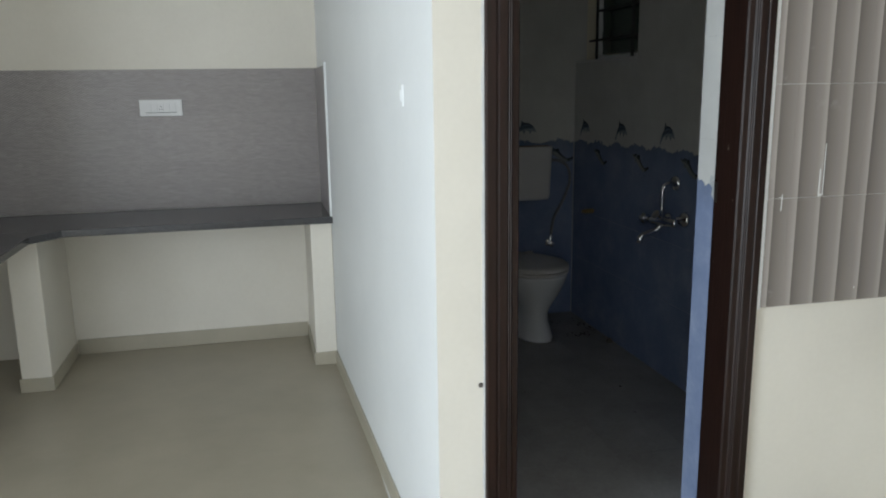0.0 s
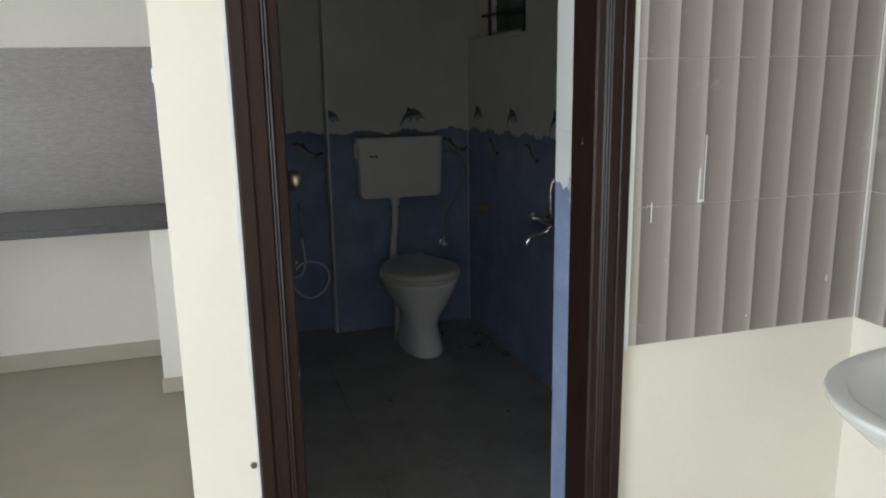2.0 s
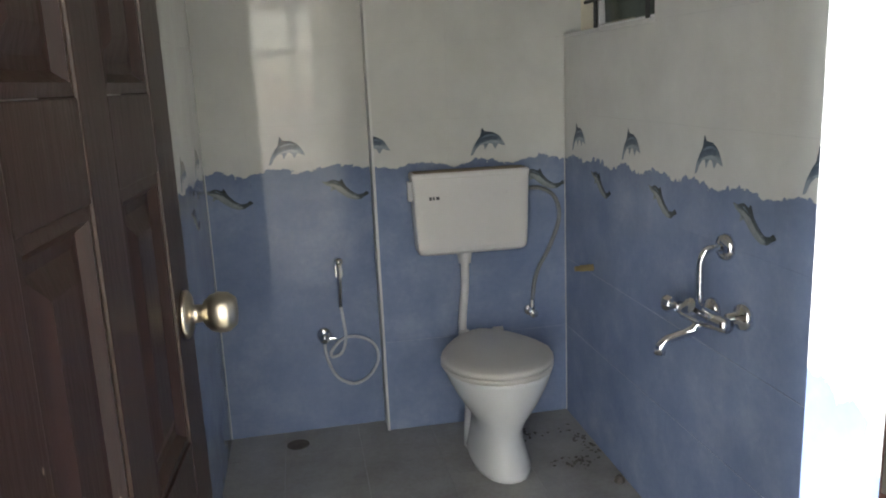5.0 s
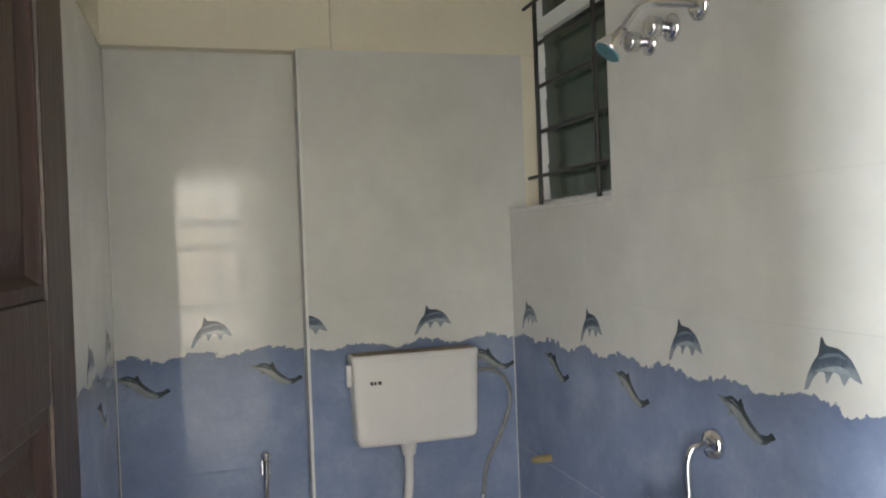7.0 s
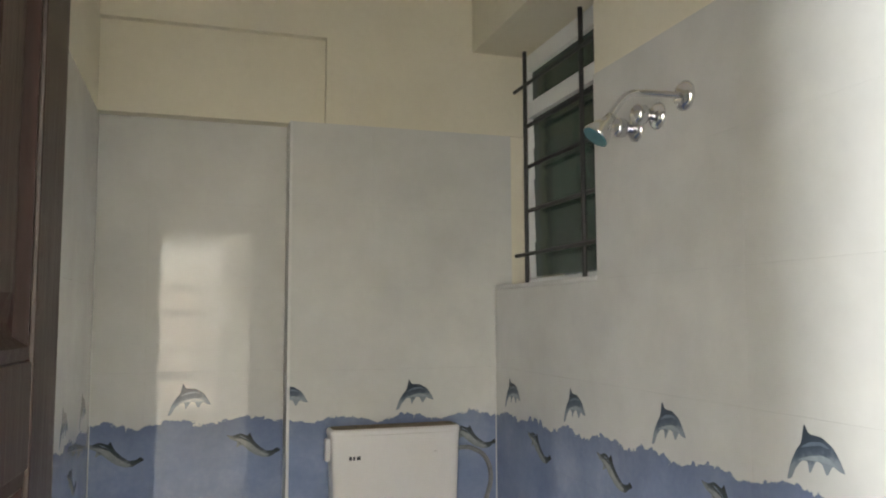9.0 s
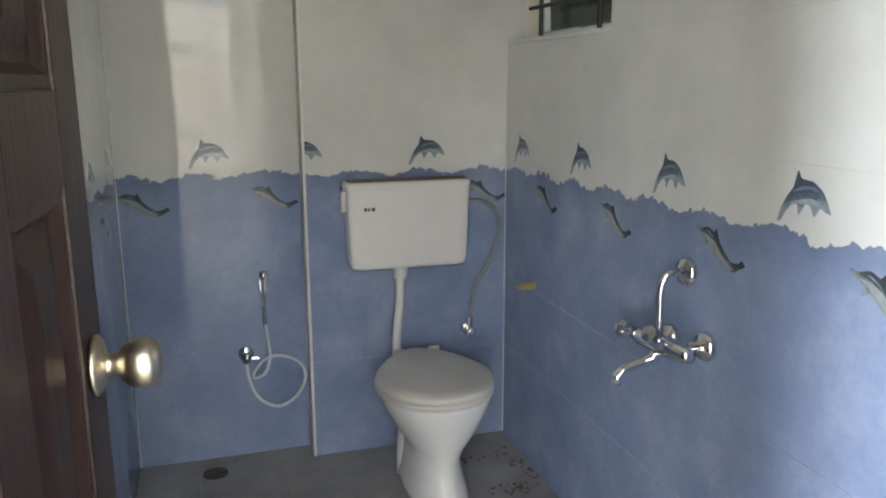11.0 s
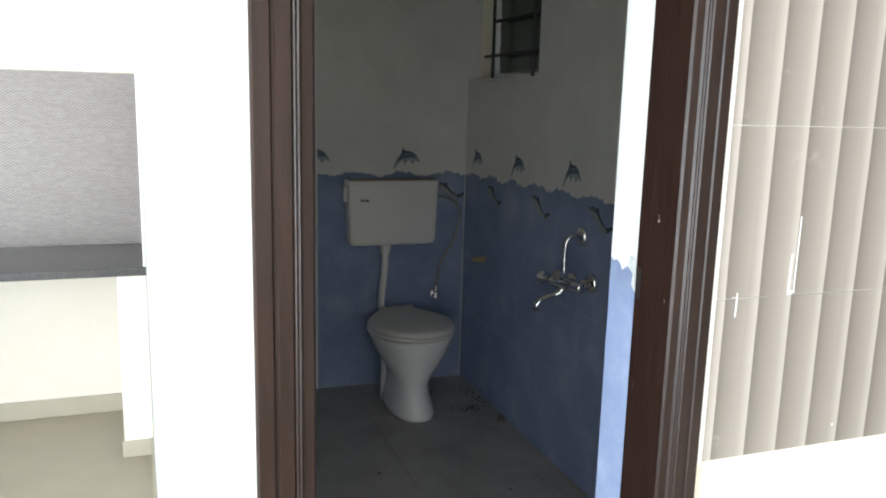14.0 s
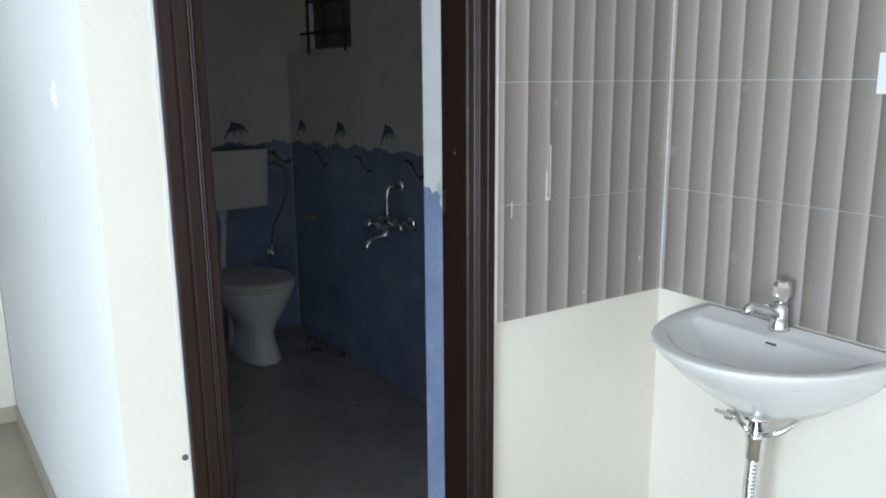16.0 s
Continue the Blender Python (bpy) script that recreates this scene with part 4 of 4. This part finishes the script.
def leap_mesh(name, dive, keep=None):
    bm, wide = bmesh.new(), 1.08 if dive else 1.20
    layers = ((DIVE, 0.0006), (DIVE_BELLY, 0.0009), (DIVE_SHEEN, 0.0009)) if dive else ((LEAP, 0.0006), (LEAP_BELLY, 0.0009), (LEAP_SHEEN, 0.0009))
    for k, (pts, high) in enumerate(layers):
        own = bmesh.new()
        own.faces.new([own.verts.new((x * wide, 0, z)) for x, z in rounded(pts)])
        if keep is not None:
            bmesh.ops.bisect_plane(own, geom=own.verts[:] + own.edges[:] + own.faces[:], plane_co=(keep, 0, 0), plane_no=(-1, 0, 0), clear_outer=True)
        r = bmesh.ops.extrude_face_region(own, geom=own.faces[:])
        bmesh.ops.translate(own, vec=(0, -high, 0), verts=[v for v in r["geom"] if isinstance(v, bmesh.types.BMVert)])
        bmesh.ops.triangulate(own, faces=own.faces[:])
        bmesh.ops.recalc_face_normals(own, faces=own.faces)
        for f in own.faces:
            f.material_index = k
        tmp = bpy.data.meshes.new("tmp")
        own.to_mesh(tmp)
        own.free()
        bm.from_mesh(tmp)
        bpy.data.meshes.remove(tmp)
    me = bpy.data.meshes.new(name)
    bm.to_mesh(me)
    bm.free()
    for m in ((DIVER, DIVE_PALE, DIVE_LIGHT) if dive else (DOLPHIN, LEAP_PALE, LEAP_LIGHT)):
        me.materials.append(m)
    return me


UP, DOWN, CUT = leap_mesh("printed_motif", False), leap_mesh("printed_motif", True), leap_mesh("printed_motif", False, 0.004)


def motif(mesh, parent, m):
    ob = new("printed_motif", mesh)
    ob.parent, ob.matrix_basis = parent, m


for x, z, me in ((-0.318, 1.185, UP), (-0.778, 1.190, CUT), (-0.095, 1.020, DOWN)):
    motif(me, obs["wall_bath_back"], pose(x, BACK - 0.0002, z))
for x, z, me in ((-1.102, 1.185, UP), (-0.885, 1.016, DOWN), (-1.340, 1.008, DOWN)):
    motif(me, obs["wall_bath_back"], pose(x, BACK_L - 0.0004 - (STEP - x) * math.tan(radians(SKEW)), z, 0, 0, SKEW))
for y, z in ((2.495, 1.192), (2.015, 1.198), (1.525, 1.206), (1.058, 1.212), (0.60, 1.212)):
    motif(UP, obs["wall_bath_right"], pose(-0.0002, y, z, 0, 0, -90))
for y, z in ((2.275, 1.036), (1.79, 1.046), (1.31, 1.062), (0.84, 1.066)):
    motif(DOWN, obs["wall_bath_right"], pose(-0.0002, y, z, 0, 0, -90))
for y, z, me in ((2.584, 1.180, UP), (2.217, 1.175, UP), (2.40, 0.990, DOWN)):
    motif(me, obs["wall_bath_left"], pose(LEFT - 0.0003, y, z, 0, 0, 90))

# pale joints and corner lines of the tiling
for k, b in enumerate(((-0.0006, 0.001, WALL_T, BACK, 0.394, 0.3956), (-0.0006, 0.001, WALL_T, BACK, 0.689, 0.6906), (STEP, -0.001, BACK - 0.0006, BACK + 0.001, 0.394, 0.3956), (-0.0035, -0.0008, BACK - 0.0035, BACK - 0.0008, 0.014, 1.57), (LEFT + 0.0008, LEFT + 0.0035, BACK_L - 0.0155, BACK_L - 0.0122, 0.014, TILE_TOP))):
    tagged(part("trim_joint", box(*b), BLUE_GROUT if k < 3 else GROUT), "thin pale joint of the bathroom tiling", "trim", kind="structure")
# bathroom floor tiles
fl = tile_mesh("floor_tile", 0.299, 0.299, 0.008, WET_FLOOR)
for i in range(5):
    for j in range(9):
        w = min(0.299, -LEFT - 0.30 * i - 0.002)
        d = min(0.299, BACK_L - 0.13 - 0.30 * j)
        if w > 0.03 and d > 0.03:
            ob = new("floor_tile", fl)
            ob.parent = floor_bath
            ob.matrix_basis = pose(-0.30 * i - 0.0005 - w, 0.131 + 0.30 * j, 0.004, -90) @ Matrix.Diagonal((w / 0.299, 1, d / 0.299, 1))

# fluted tiles by the washbasin
ROWS = [(0.817 + 0.31 * k, 0.817 + 0.31 * (k + 1)) for k in range(5)]
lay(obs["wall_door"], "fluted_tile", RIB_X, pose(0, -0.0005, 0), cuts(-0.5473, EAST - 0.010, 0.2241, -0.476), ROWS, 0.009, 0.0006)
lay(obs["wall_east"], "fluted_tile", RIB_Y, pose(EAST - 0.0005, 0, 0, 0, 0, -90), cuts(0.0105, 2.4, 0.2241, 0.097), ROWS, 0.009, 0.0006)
tagged(part("trim_tile_edge", box(-0.560, -0.5475, -0.012, -0.0008, 0.813, 2.38, bevel=0.002), WHITE_PAINT), "white grout edge of the fluted tiling", "trim", kind="structure")
tagged(part("trim_corner", box(EAST - 0.0125, EAST - 0.0095, -0.0125, -0.0095, 0.817, 2.36), GROUT), "white grout line in the tile corner", "trim", kind="structure")
for b in ((-0.546, EAST - 0.011, -0.0075, -0.0045, 0.818, 2.36), (EAST - 0.0075, EAST - 0.0045, -2.39, -0.012, 0.818, 2.36)):
    tagged(part("trim_grout", box(*b), GROUT), "white grout between the fluted tiles", "trim", kind="structure")
# woven kitchen tiles
KROWS = [(0.801, 1.065), (1.065, 1.307), (1.307, 1.555)]
lay(obs["wall_kitchen_back"], "tile", WEAVE, pose(0, KB - 0.0005, 0), cuts(KL + 0.011, SIDE - 0.011, 0.60, -1.93), KROWS)
lay(obs["wall_kitchen_left"], "tile", WEAVE, pose(KL + 0.0005, 0, 0, 0, 0, 90), cuts(1.22, KB - 0.011, 0.60, 1.95), KROWS)
lay(obs["wall_kitchen_side"], "tile", WEAVE, pose(SIDE - 0.0005, 0, 0, 0, 0, -90), [(-(KB - 0.011), -2.12)], KROWS)
tagged(part("trim_kitchen", box(SIDE - 0.011, SIDE - 0.001, 2.098, 2.119, 0.801, 1.57), WHITE_PAINT), "white plaster edge beside the kitchen tiles", "trim", kind="structure")
